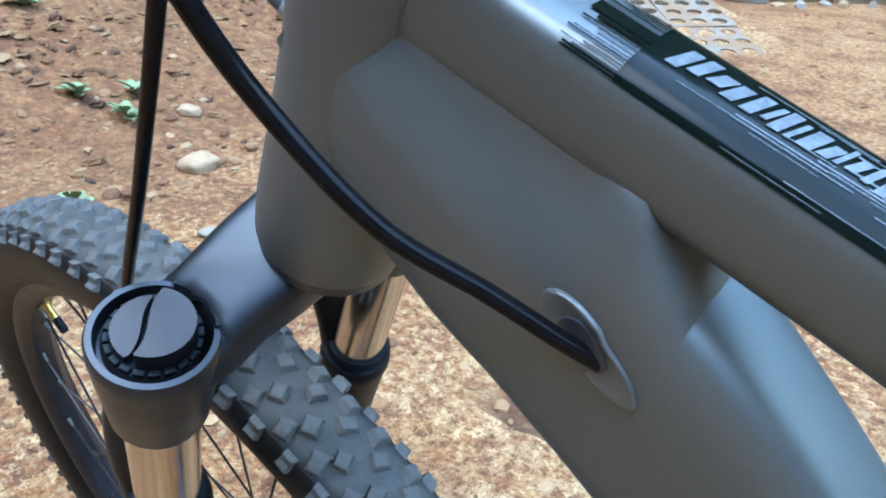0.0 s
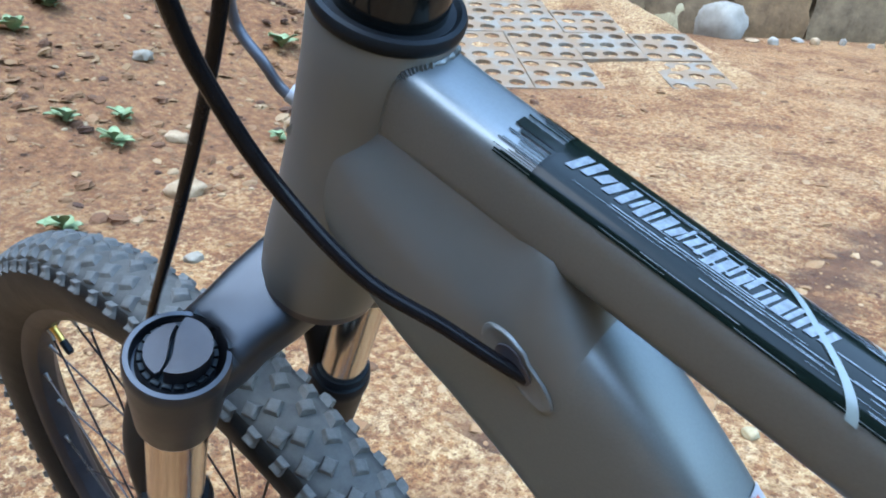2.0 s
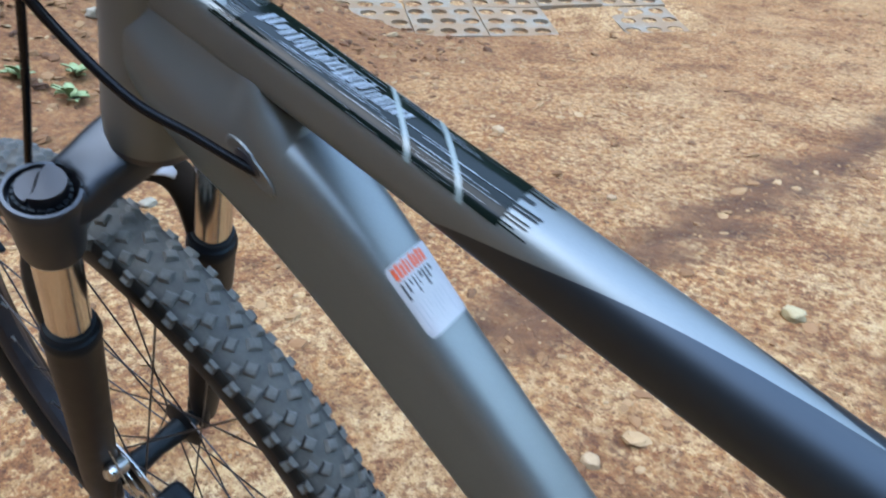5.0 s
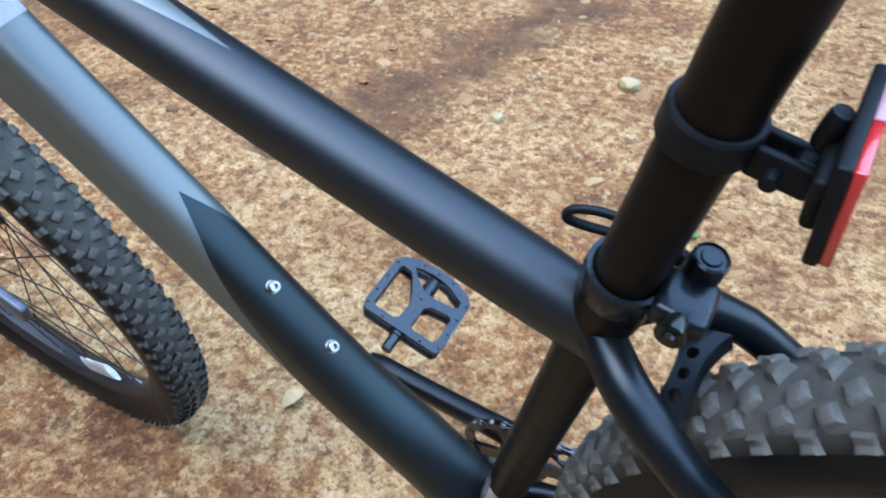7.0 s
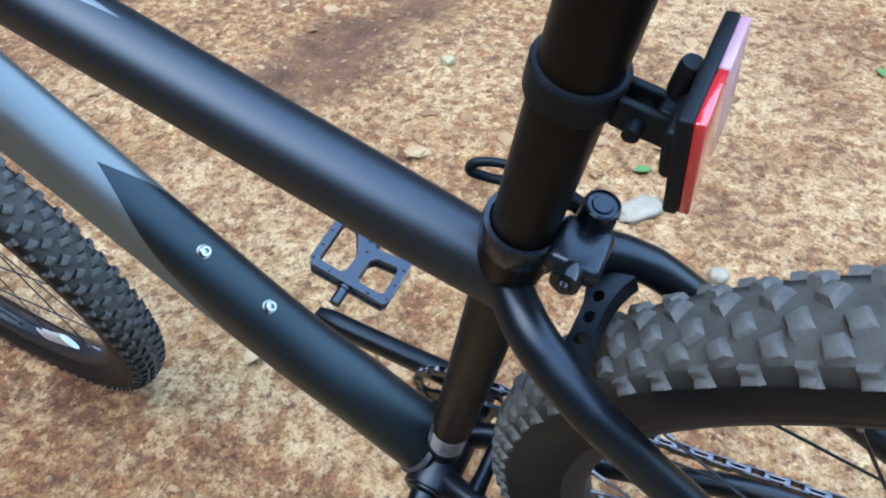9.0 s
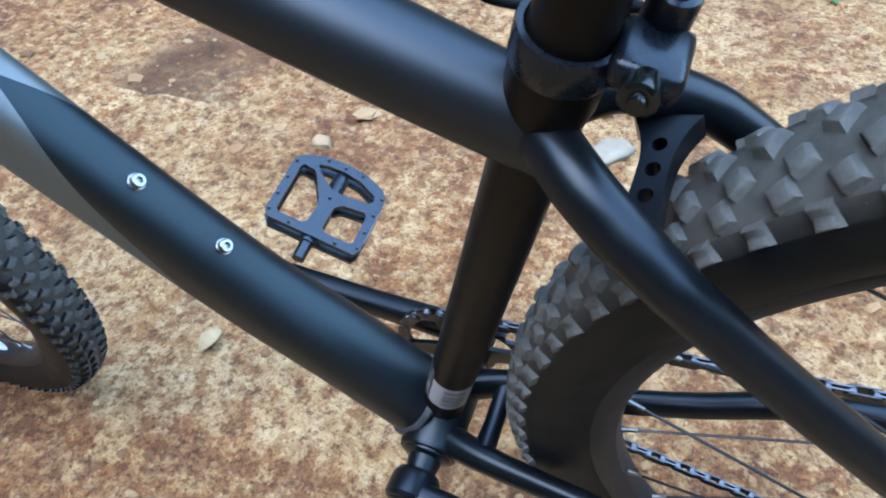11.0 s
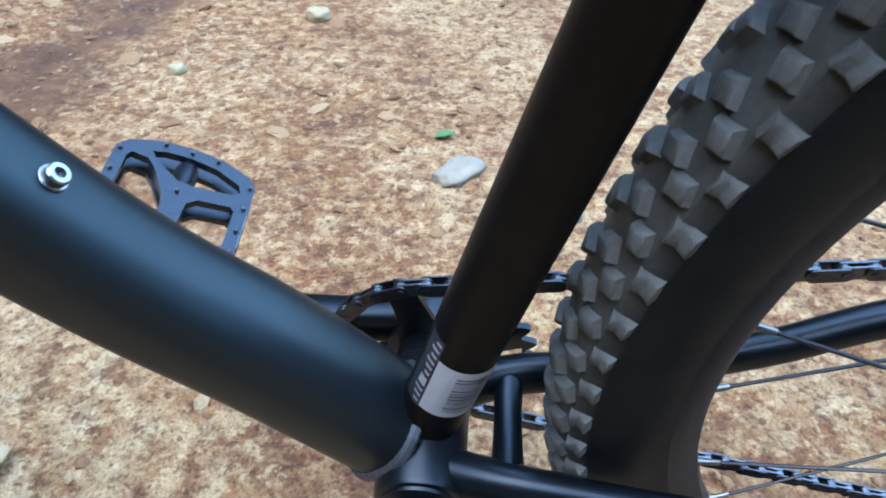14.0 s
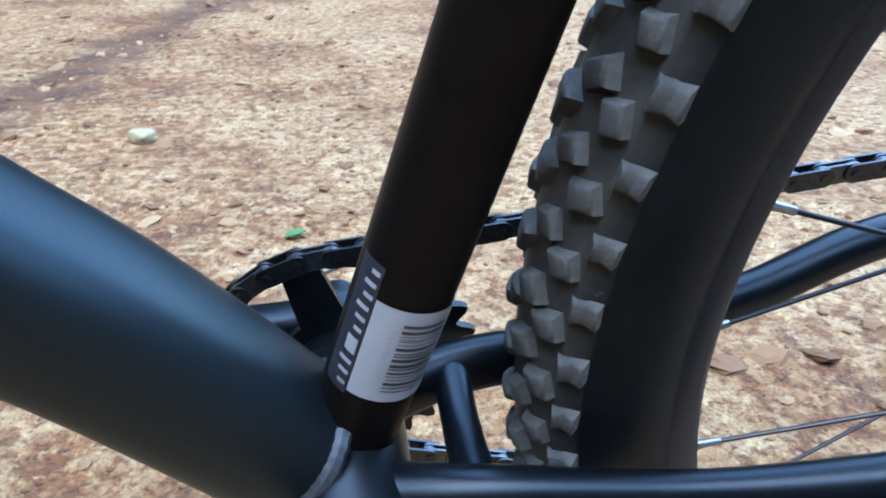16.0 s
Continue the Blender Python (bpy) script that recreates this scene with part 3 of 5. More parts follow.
back = SEAT_UP.cross(Vector((0, 1, 0))) * -1
if back.x < 0:
    back.negate()
part("lug", block((0.024, 0.026, 0.0125), aimed(seat_top + back * 0.0265 + SEAT_UP * 0.0040 - Vector((0, 0.002, 0)), back, (0, 1, 0)), 0.0035), M_CLAMP, clamp)
part("lug", block((0.020, 0.012, 0.010), aimed(seat_top + back * 0.0240 - SEAT_UP * 0.0070 + Vector((0, 0.004, 0)), back, (0, 1, 0)), 0.003), M_BLACK, clamp)
nut = Vector((0.1335, -0.016, 0.6880))
part("nut", lathe([(-0.0075, 0.0), (-0.0075, 0.0028), (-0.0055, 0.0034), (-0.0055, 0.0052), (-0.0045, 0.0066), (0.003, 0.0070), (0.006, 0.0060)], nut, (0, 1, -0.1), 28), M_GLOSS, clamp)
part("skewer", lathe([(0, 0.0022), (0.040, 0.0022)], nut, (0, 1, 0), 12), M_PLASTIC, clamp)
piv = Vector((0.134, 0.013, 0.690))
part("pivot_cap", lathe([(-0.010, 0.007), (-0.008, 0.0084), (0.012, 0.0084), (0.0142, 0.0079), (0.015, 0.0068), (0.0138, 0.0064), (0.0138, 0.0048), (0.0148, 0.0042), (0.0148, 0.0)], piv, SEAT_UP, 28), M_CLAMP, clamp)
part("pivot_block", sweep([(*(piv - SEAT_UP * 0.016 - Vector((0.004, 0.008, 0))), 0.0062, 0.0066), (*(piv - SEAT_UP * 0.009 - Vector((0.002, 0.004, 0))), 0.0076, 0.0080), (*(piv - SEAT_UP * 0.001), 0.0084, 0.0086)], 24, power=3.0), M_CLAMP, clamp)
loop = spline([(0.127, 0.022, 0.687, 0.0028), (0.105, 0.034, 0.682, 0.0026), (0.084, 0.034, 0.684, 0.0024), (0.070, 0.030, 0.684, 0.0025), (0.067, 0.028, 0.679, 0.0027), (0.076, 0.031, 0.674, 0.0025), (0.100, 0.034, 0.673, 0.0026), (0.127, 0.024, 0.680, 0.0028)], 8)
part("lever", sweep(loop, 12), M_PLASTIC, clamp)

refl = holder("rear_reflector", bike)
refl["label"] = "rectangular red reflector on a black post bracket"
band_c = SEAT_FOOT + SEAT_UP * 0.468
part("band", lathe([(-0.005, 0.0147), (-0.005, 0.0164), (-0.0038, 0.0172), (0.0080, 0.0172), (0.0092, 0.0164), (0.0092, 0.0147)], band_c, SEAT_UP, 44, loop=True), M_PLASTIC, refl)
for s in (-1, 1):
    part("ear", block((0.022, 0.0038, 0.013), aimed(band_c + back * 0.0262 + Vector((0, s * 0.0048, 0)), back, (0, 1, 0)), 0.0015), M_PLASTIC, refl)
part("clamp_screw", lathe([(-0.012, 0.0), (-0.012, 0.003), (-0.0085, 0.0034), (0.0085, 0.0034), (0.010, 0.0028), (0.010, 0)], band_c + back * 0.024 - SEAT_UP * 0.001, (0, 1, 0), 16), M_PLASTIC, refl)
part("arm", block((0.010, 0.008, 0.011), aimed(band_c + back * 0.0330 + SEAT_UP * 0.001, back, (0, 1, 0)), 0.002), M_PLASTIC, refl)
part("hinge", lathe([(-0.010, 0.002), (-0.010, 0.0034), (-0.008, 0.0040), (0.002, 0.0040), (0.004, 0.0034), (0.004, 0.002)], Vector((0.161, 0.0, 0.795)), SEAT_UP, 20), M_PLASTIC, refl)
rm = aimed((0.1695, -0.004, 0.7835), (1, 0, 0.04), (0, 1, 0))
part("housing", block((0.0048, 0.050, 0.040), rm @ pose(-0.0018, 0, 0), 0.0012), M_PLASTIC, refl)
part("mount_plate", block((0.006, 0.028, 0.020), rm @ pose(-0.006, -0.003, -0.004), 0.002), M_PLASTIC, refl)
M_LENS = material("reflector_lens", (0.3410, 0.0110, 0.0165), 0.08)
principled(M_LENS).inputs["Coat Weight"].default_value = 0.8
bump(M_LENS, noise_of(M_LENS, 700, 1), 0.4, 0.0006)
part("lens", block((0.0036, 0.0240, 0.0385), rm @ pose(0.0022, -0.0122, 0), 0.0009), M_LENS, refl, "red reflector lens")
M_CLEAR = material("clear_lens", (0.3100, 0.1700, 0.2100), 0.15)
bump(M_CLEAR, noise_of(M_CLEAR, 500, 1), 0.5, 0.0006)
part("lens", block((0.0036, 0.0246, 0.0385), rm @ pose(0.0022, 0.0121, 0), 0.0009), M_CLEAR, refl, "clear pinkish reflector lens")

# fork
fork = holder("fork", bike)
fork["label"] = "suspension fork with chrome stanchions and dark lowers"
leg0 = HEAD + AHEAD * 0.016
LEG = 0.066
low_m = M_BROWN
for s in (-1, 1):
    c = leg0 + Vector((0, LEG * s, 0))
    leg = holder("fork_leg", fork)
    part("stanchion", sweep([(*(c - STEER * 0.03), 0.0155, 0.0155), (*(c - STEER * 0.22), 0.0155, 0.0155)], 36), M_STANCHION, leg)
    part("dust_seal", lathe([(0.0, 0.0152), (0.001, 0.0178), (-0.002, 0.0195), (-0.004, 0.0175), (-0.006, 0.0200), (-0.010, 0.0212), (-0.014, 0.0214), (-0.018, 0.0208), (-0.018, 0.015)], c - STEER * 0.167, STEER, 36), M_PLASTIC, leg)
    part("lower_leg", sweep(spline([(*(c - STEER * 0.180), 0.0205), (*(c - STEER * 0.22), 0.0200), (*(c - STEER * 0.32), 0.0185), (*(c - STEER * 0.44), 0.0175), (*(c - STEER * 0.495), 0.014)], 8), 32), low_m, leg)
    part("leg_dropout", block((0.030, 0.010, 0.045), aimed(c - STEER * 0.487 - Vector((0, 0.008 * s, 0)), AHEAD, (0, 1, 0)), 0.003), low_m, leg)
# crown: a bridge that thickens into a socket over each leg
crown_rows = []
for k in range(41):
    v = -1 + 2 * k / 40
    top = -0.0005 - 0.0219 * min(1.0, abs(v) / 0.70) ** 1.15
    half = 0.0130 + 0.0020 * (1 - abs(v))
    spots = (0.0, 0.3, 0.55, 0.8, 1.0)
    depth = float(np.interp(abs(v), spots, (0.0230, 0.0222, 0.0202, 0.0208, 0.0216)))
    shift = float(np.interp(abs(v), spots, (-0.0025, -0.0015, -0.0005, -0.0005, 0.0)))
    crown_rows.append((*(leg0 + AHEAD * shift + Vector((0, v * LEG, 0)) + STEER * (top - half)), half, depth))
crown = sweep(crown_rows, 40, side=STEER, power=4.0)
ends = set()
for v in crown.verts:
    # the arms end in the sockets' walls
    off = (v.co - leg0).dot(AHEAD)
    stop = LEG - math.sqrt(max(0.0, 0.0206 ** 2 - off * off))
    if abs(v.co.y) > stop:
        v.co.y = math.copysign(stop, v.co.y)
        ends.add(v)
bmesh.ops.delete(crown, geom=[f for f in crown.faces if all(v in ends for v in f.verts)], context="FACES_ONLY")
part("crown", crown, M_CROWN, fork)
part("crown_race", lathe([(-0.006, 0.0262), (-0.001, 0.0268), (-0.0008, 0.024)], HEAD, STEER, 48), M_INK, fork)
for s in (-1, 1):
    c = leg0 + Vector((0, LEG * s, 0))
    part("crown_socket", lathe([(-0.079, 0.0158), (-0.079, 0.0180), (-0.075, 0.0194), (-0.050, 0.0217), (-0.030, 0.0232), (-0.025, 0.0232), (-0.023, 0.0222), (-0.0228, 0.0200), (-0.030, 0.0192), (-0.030, 0.012)], c, STEER, 48), M_CROWN, fork)
M_DIAL = grained("gloss_dial_plastic", (0.005, 0.006, 0.008), (0.010, 0.011, 0.014), 0.30, 200, relief=0.0002)
principled(M_DIAL).inputs["Specular IOR Level"].default_value = 0.35
knob = holder("lockout_dial", fork)
knob["label"] = "black ribbed lockout dial with a raised grip"
kc = leg0 + Vector((0, -LEG, 0)) - STEER * 0.030
part("dial_base", lathe([(0, 0.0178), (0.003, 0.0178), (0.0045, 0.0168), (0.0045, 0.0)], kc, STEER, 40), M_PLASTIC, knob)
ribs = bmesh.new()
for k in range(20):
    w = 2 * math.pi * k / 20
    block((0.0028, 0.0024, 0.004), aimed(kc + STEER * 0.005, STEER, (0, 1, 0)) @ pose(0, 0, 0, math.degrees(w), 0, 0) @ pose(0, 0.0156, 0), 0.0004, ribs)
part("dial_ribs", ribs, M_PLASTIC, knob)
kax = (AHEAD * 0.5 + Vector((0, 0.85, 0))).normalized()
kf = aimed(kc + STEER * 0.0085, kax, STEER.cross(kax))
rim_pts = [(0.0142 * math.cos(2 * math.pi * k / 60), 0.0142 * math.sin(2 * math.pi * k / 60)) for k in range(60)]


def slot_edge(x, gap):
    """The bent slot that parts the dial's raised grip from its lower step."""
    return 0.0030 + 0.0016 * math.sin(x / 0.0142 * 2.6) + gap


def part_disc(side, gap):
    xs = [0.0138 * (1 - 2 * k / 18) for k in range(19)]
    line = [(x, slot_edge(x, gap)) for x in xs if x * x + slot_edge(x, gap) ** 2 < 0.0141 ** 2]
    arc = [(x, y) for x, y in rim_pts if side * (y - slot_edge(x, gap)) > 0.0004]
    arc.sort(key=lambda p: side * math.atan2(p[1] - (-0.004 if side < 0 else 0.008), p[0]) % (2 * math.pi))
    first = min(range(len(arc)), key=lambda i: (arc[i][0] - line[-1][0]) ** 2 + (arc[i][1] - line[-1][1]) ** 2)
    arc = arc[first:] + arc[:first]
    if (arc[1][0] - arc[0][0]) ** 2 + (arc[1][1] - arc[0][1]) ** 2 > 0.003 ** 2:
        arc = [arc[0]] + arc[:0:-1]
    return line + arc


part("grip", plate(part_disc(-1, -0.0014), [], 0.0105, kf @ pose(0, 0, 0.0005), 0.0007), M_DIAL, knob)
part("grip", plate(part_disc(1, 0.0014), [], 0.0060, kf @ pose(0, 0, -0.0018), 0.0006), M_DIAL, knob)
# dark plate painting the shaded recess beside the dial, open towards the crown
lune = [(0.0190 * math.sin(w), 0.0068 + 0.0190 * math.cos(w)) for w in (-0.80 + 1.6 * k / 24 for k in range(25))]
lune += [(0.0206 * math.sin(w), 0.0206 * math.cos(w)) for w in (0.62 - 1.24 * k / 24 for k in range(25))]
part("pocket_shade", plate(lune, [], 0.0012, aimed(kc + STEER * 0.0080, AHEAD, (0, 1, 0))), M_PLASTIC, knob)
bolt_c = leg0 + Vector((0, LEG, 0)) - STEER * 0.030
part("preload_cap", lathe([(0, 0.0175), (0.005, 0.0175), (0.009, 0.015), (0.009, 0.0)], bolt_c, STEER, 36), M_PLASTIC, fork)
# arch between the lowers, ahead of the tyre
arch = []
for k in range(33):
    w = math.pi * k / 32
    rise = math.sin(w) ** 0.55
    arch.append((*(leg0 + Vector((0, -LEG * math.cos(w), 0)) - STEER * (0.180 - 0.088 * rise) + AHEAD * (0.010 + 0.034 * rise)), 0.0055, 0.0150 - 0.002 * math.sin(w)))
part("arch", sweep(arch, 24, side=STEER, power=3.2), M_BROWN, fork, "dark arch between the fork legs")
# strip laid on the arch to paint its bright sky reflection
face = [(*(Vector(r[:3]) + STEER * 0.0040 - AHEAD * 0.0030), 0.0024, 0.0128) for r in arch[7:27]]
face[0], face[-1] = (*face[0][:3], 0.0010, 0.0040), (*face[-1][:3], 0.0010, 0.0040)
part("arch_gleam", sweep(face, 24, side=STEER, power=2.6), M_ARCH, fork, "silver strip painting the sky's gleam on the arch")

# headset, spacer and stem base
head_top = HEAD + STEER * 0.136
headset = holder("headset", bike)
part("headset_cup", lathe([(-0.001, 0.0245), (0.000, 0.0258), (0.0014, 0.0265), (0.0034, 0.0266), (0.0050, 0.0258), (0.0054, 0.0240), (0.0040, 0.0225), (0.0040, 0.019)], head_top, STEER, 56), M_PLASTIC, headset)
part("spacer", lathe([(0.003, 0.0190), (0.004, 0.0197), (0.030, 0.0197), (0.031, 0.0192), (0.032, 0.0197), (0.060, 0.0197), (0.060, 0.0)], head_top, STEER, 48), M_GLOSS, headset)
part("stem", sweep(spline([(*(head_top + STEER * 0.062), 0.021), (*(head_top + STEER * 0.10), 0.021)], 4), 32), M_BLACK, headset)


# cables
def cable(name, pts, r, mat=None, label=""):
    return part(name, sweep([(*p, r) for p in spline(pts, 10)], 14, side=(0.3, 0.8, 0.5)), mat or M_HOSE, bike, label)


M_HOSE = grained("cable_housing", (0.0025, 0.0025, 0.003), (0.005, 0.005, 0.006), 0.2, 200)
principled(M_HOSE).inputs["Specular IOR Level"].default_value = 0.10
M_HOSE2 = material("grey_blue_housing", (0.05, 0.055, 0.065), 0.3)
cable("gear_cable", [(-0.380, -0.013, 0.765), (-0.3920, -0.0255, 0.7785), (-0.4115, -0.037, 0.7955), (-0.432, -0.051, 0.815), (-0.452, -0.063, 0.848), (-0.456, -0.075, 0.882), (-0.448, -0.085, 0.906), (-0.437, -0.093, 0.925), (-0.41, -0.105, 0.955), (-0.37, -0.12, 0.97)], 0.0026, label="glossy black cable housing looping past the head tube")
cable("brake_hose", [(-0.440, -0.064, 0.94), (-0.456, -0.060, 0.912), (-0.484, -0.056, 0.868), (-0.535, -0.053, 0.794), (-0.582, -0.052, 0.726), (-0.605, -0.052, 0.680), (-0.628, -0.058, 0.60), (-0.655, -0.062, 0.50), (-0.68, -0.062, 0.40), (-0.676, -0.058, 0.35)], 0.0024, label="straight black brake hose down the fork")
cable("rear_brake_cable", [(-0.50, -0.012, 0.90), (-0.532, -0.006, 0.885), (-0.5445, 0.0, 0.861), (-0.5345, 0.003, 0.845), (-0.5305, 0.008, 0.832), (-0.516, 0.016, 0.818)], 0.0024, M_HOSE2)
part("cable_ferrule", lathe([(-0.004, 0.003), (-0.004, 0.0042), (0.004, 0.0042), (0.004, 0.003)], (-0.5265, 0.011, 0.829), (0.015, 0.009, -0.014), 16), M_WHITE, bike, "white plastic cable end")


part("hose_mark", sweep(spline([(-0.4485, -0.0870, 0.9065, 0.0009), (-0.4505, -0.0850, 0.9020, 0.0010), (-0.4525, -0.0830, 0.8980, 0.0008)], 4), 8), M_WHITE, bike, "worn white print on the cable housing")


# wheels
def wheel(name, centre, R, parent, turn, disc_side, hub_half):
    w = holder(name, parent)
    prof = [(0.0160, R - 0.0570), (0.0178, R - 0.0545), (0.0225, R - 0.0475), (0.0256, R - 0.0375), (0.0266, R - 0.0280), (0.0258, R - 0.0185), (0.0218, R - 0.0110), (0.0135, R - 0.0062), (0.006, R - 0.0044), (0, R - 0.0040)]
    prof = [(-h, r) for h, r in prof] + [(h, r) for h, r in prof[-2::-1]]
    prof = prof + [(0.0145, R - 0.0570), (-0.0145, R - 0.0570)]
    tyre = lathe(prof, centre, (0, 1, 0), 120, loop=True)
    for f in tyre.faces:
        mid = f.calc_center_median() - centre
        f.material_index = int(math.hypot(mid.x, mid.z) < R - 0.0185)
    part("tyre", tyre, [M_RUBBER, M_WALL], w)
    rim = [(-0.0140, R - 0.0535), (-0.0158, R - 0.0560), (-0.0160, R - 0.0600), (-0.0138, R - 0.0665), (-0.008, R - 0.0720), (0.0, R - 0.0735), (0.008, R - 0.0720), (0.0138, R - 0.0665), (0.0160, R - 0.0600), (0.0158, R - 0.0560), (0.0140, R - 0.0535), (0.010, R - 0.0570), (-0.010, R - 0.0570)]
    part("rim", lathe(rim, centre, (0, 1, 0), 120, loop=True), M_RIM, w)
    h = hub_half
    part("hub", lathe([(-h - 0.006, 0.004), (-h - 0.006, 0.008), (-h + 0.004, 0.0105), (-h + 0.010, 0.012), (-h + 0.012, 0.0285), (-h + 0.015, 0.0285), (-h + 0.018, 0.014), (0, 0.0115), (h - 0.018, 0.014), (h - 0.015, 0.0285), (h - 0.012, 0.0285), (h - 0.010, 0.012), (h - 0.004, 0.0105), (h + 0.006, 0.008), (h + 0.006, 0.004)], centre, (0, 1, 0), 36), M_PLASTIC, w)
    # brake disc with cut-outs
    cut = []
    for k in range(18):
        cut.append(ring_of(8, 0.0045, 0.071 * math.cos(2 * math.pi * k / 18), 0.071 * math.sin(2 * math.pi * k / 18)))
    for k in range(6):
        a0 = 2 * math.pi * (k + 0.14) / 6
        a1 = 2 * math.pi * (k + 0.86) / 6
        arc = [(0.060 * math.cos(a0 + (a1 - a0) * i / 7), 0.060 * math.sin(a0 + (a1 - a0) * i / 7)) for i in range(8)]
        arc += [(0.030 * math.cos(a1 + (a0 - a1) * i / 5), 0.030 * math.sin(a1 + (a0 - a1) * i / 5)) for i in range(6)]
        cut.append(arc)
    part("brake_disc", plate(ring_of(60, 0.080), cut + [ring_of(24, 0.014)], 0.0018, aimed(centre + Vector((0, disc_side * (h - 0.004), 0)), (1, 0, 0), (0, 0, 1))), M_STEEL, w)
    spoke_me = bpy.data.meshes.new("spoke")
    b = lathe([(0, 0.0010), (1.0, 0.0010)], (0, 0, 0), (0, 0, 1), 8)
    b.to_mesh(spoke_me)
    b.free()
    spoke_me.materials.append(M_SPOKE)
    nip_me = bpy.data.meshes.new("nipple")
    b = lathe([(0.004, 0.0011), (0.004, 0.0016), (0.011, 0.0016), (0.013, 0.0022), (0.016, 0.0024)], (0, 0, 0), (0, 0, 1), 10)
    b.to_mesh(nip_me)
    b.free()
    nip_me.materials.append(M_BOLT)
    n = 32
    for k in range(n):
        s = -1 if k % 2 else 1
        rim_w = 2 * math.pi * (k + 0.5) / n + turn
        way = 1 if (k // 2) % 2 else -1
        hub_w = rim_w + way * radians(78)
        a = centre + Vector((0.026 * math.cos(hub_w), s * (h - 0.0135), 0.026 * math.sin(hub_w)))
        e = centre + Vector(((R - 0.0745) * math.cos(rim_w), s * 0.003, (R - 0.0745) * math.sin(rim_w)))
        d = e - a
        m = aimed(a, d, (0, 1, 0)) @ Matrix(((0, 0, 1, 0), (0, 1, 0, 0), (-1, 0, 0, 0), (0, 0, 0, 1)))
        o = new("spoke", spoke_me)
        o.parent = w
        o.matrix_basis = m @ Matrix.Diagonal((1, 1, d.length, 1))
        o = new("nipple", nip_me)
        o.parent = w
        o.matrix_basis = Matrix.Translation(d.normalized() * (d.length - 0.013)) @ m
    return w


M_SPOKE = material("black_spoke", (0.02, 0.02, 0.022), 0.3, 0.6)
front = wheel("front_wheel", FRONT, 0.364, bike, 0.06, -1, 0.050)
rear = wheel("rear_wheel", REAR, 0.372, bike, 0.02, -1, 0.066)
front["label"] = "spoked front wheel with a knobbly tyre"
rear["label"] = "spoked rear wheel with a muddy knobbly tyre"


def knob_mesh(name, a, b, h, top, seed, slit):
    """One tread block: a along the tread, b across it, h high, ramped at the back, worn and uneven, with a slit."""
    rng = random.Random(seed)
    bm = bmesh.new()
    jig = lambda v: v * rng.uniform(0.82, 1.12)  # noqa: E731
    cols = (-0.5, -0.05, 0.05, 0.5) if slit else (-0.5, 0.0, 0.5)
    levels = []
    for share, wide in ((0.0, 1.0), (0.35, 0.45), (1.0, 0.0)):
        level = []
        for x in (-1, 1):
            row = []
            for i, y in enumerate(cols):
                out_x = (0.60 if x > 0 else 0.50) * wide + (0.33 if x > 0 else 0.46) * (1 - wide)
                out_y = y * (1.25 * wide + top * (1 - wide))
                z = -0.003 + (h + 0.003) * share
                if share == 1.0:
                    z = jig(h) * (0.50 if slit and 0 < i < 3 else 1.05 if 0 < i < len(cols) - 1 else 0.92)
                row.append(bm.verts.new((x * a * out_x * rng.uniform(0.93, 1.07), b * out_y * rng.uniform(0.94, 1.06), z)))
            level.append(row)
        levels.append(level)
    n = len(cols)
    for lo, hi in zip(levels, levels[1:]):
        ring_lo, ring_hi = lo[0] + lo[1][::-1], hi[0] + hi[1][::-1]
        for i in range(2 * n):
            j = (i + 1) % (2 * n)
            bm.faces.new((ring_lo[i], ring_lo[j], ring_hi[j], ring_hi[i]))
    front_row, back_row = levels[2]
    for i in range(n - 1):
        bm.faces.new((front_row[i], front_row[i + 1], back_row[i + 1], back_row[i]))
    crest = set(front_row + back_row)
    bmesh.ops.bevel(bm, geom=[e for e in bm.edges if len(e.link_faces) == 2 and all(v in crest for v in e.verts) and any(f.normal.length == 0 or not all(v in crest for v in f.verts) for f in e.link_faces)], offset=0.0012, segments=2, profile=0.5, affect="EDGES")
    bmesh.ops.recalc_face_normals(bm, faces=bm.faces)
    bm.normal_update()
    if max(bm.faces, key=lambda f: f.calc_center_median().z).normal.z < 0:
        bmesh.ops.reverse_faces(bm, faces=bm.faces)
        bm.normal_update()
    # faces turned to -x take the near-black rubber, which paints their shade
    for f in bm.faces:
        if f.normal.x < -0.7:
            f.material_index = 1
    smooth(bm, 62)
    me = bpy.data.meshes.new(name)
    bm.to_mesh(me)
    bm.free()
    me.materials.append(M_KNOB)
    me.materials.append(M_BARE_SHADE)
    return me


KNOBS = {
    "centre": [knob_mesh("centre_block", 0.0102, 0.0112, 0.0042, 0.76, 31 + k, False) for k in range(4)],
    "mid": [knob_mesh("middle_block", 0.0100, 0.0106, 0.0042, 0.74, 41 + k, False) for k in range(4)],
    "edge": [knob_mesh("edge_block", 0.0092, 0.0096, 0.0046, 0.78, 51 + k, True) for k in range(4)],
}
SEATS = {0.0066: (10, 0.0046), 0.0158: (30, 0.0076), 0.0236: (58, 0.0142)}


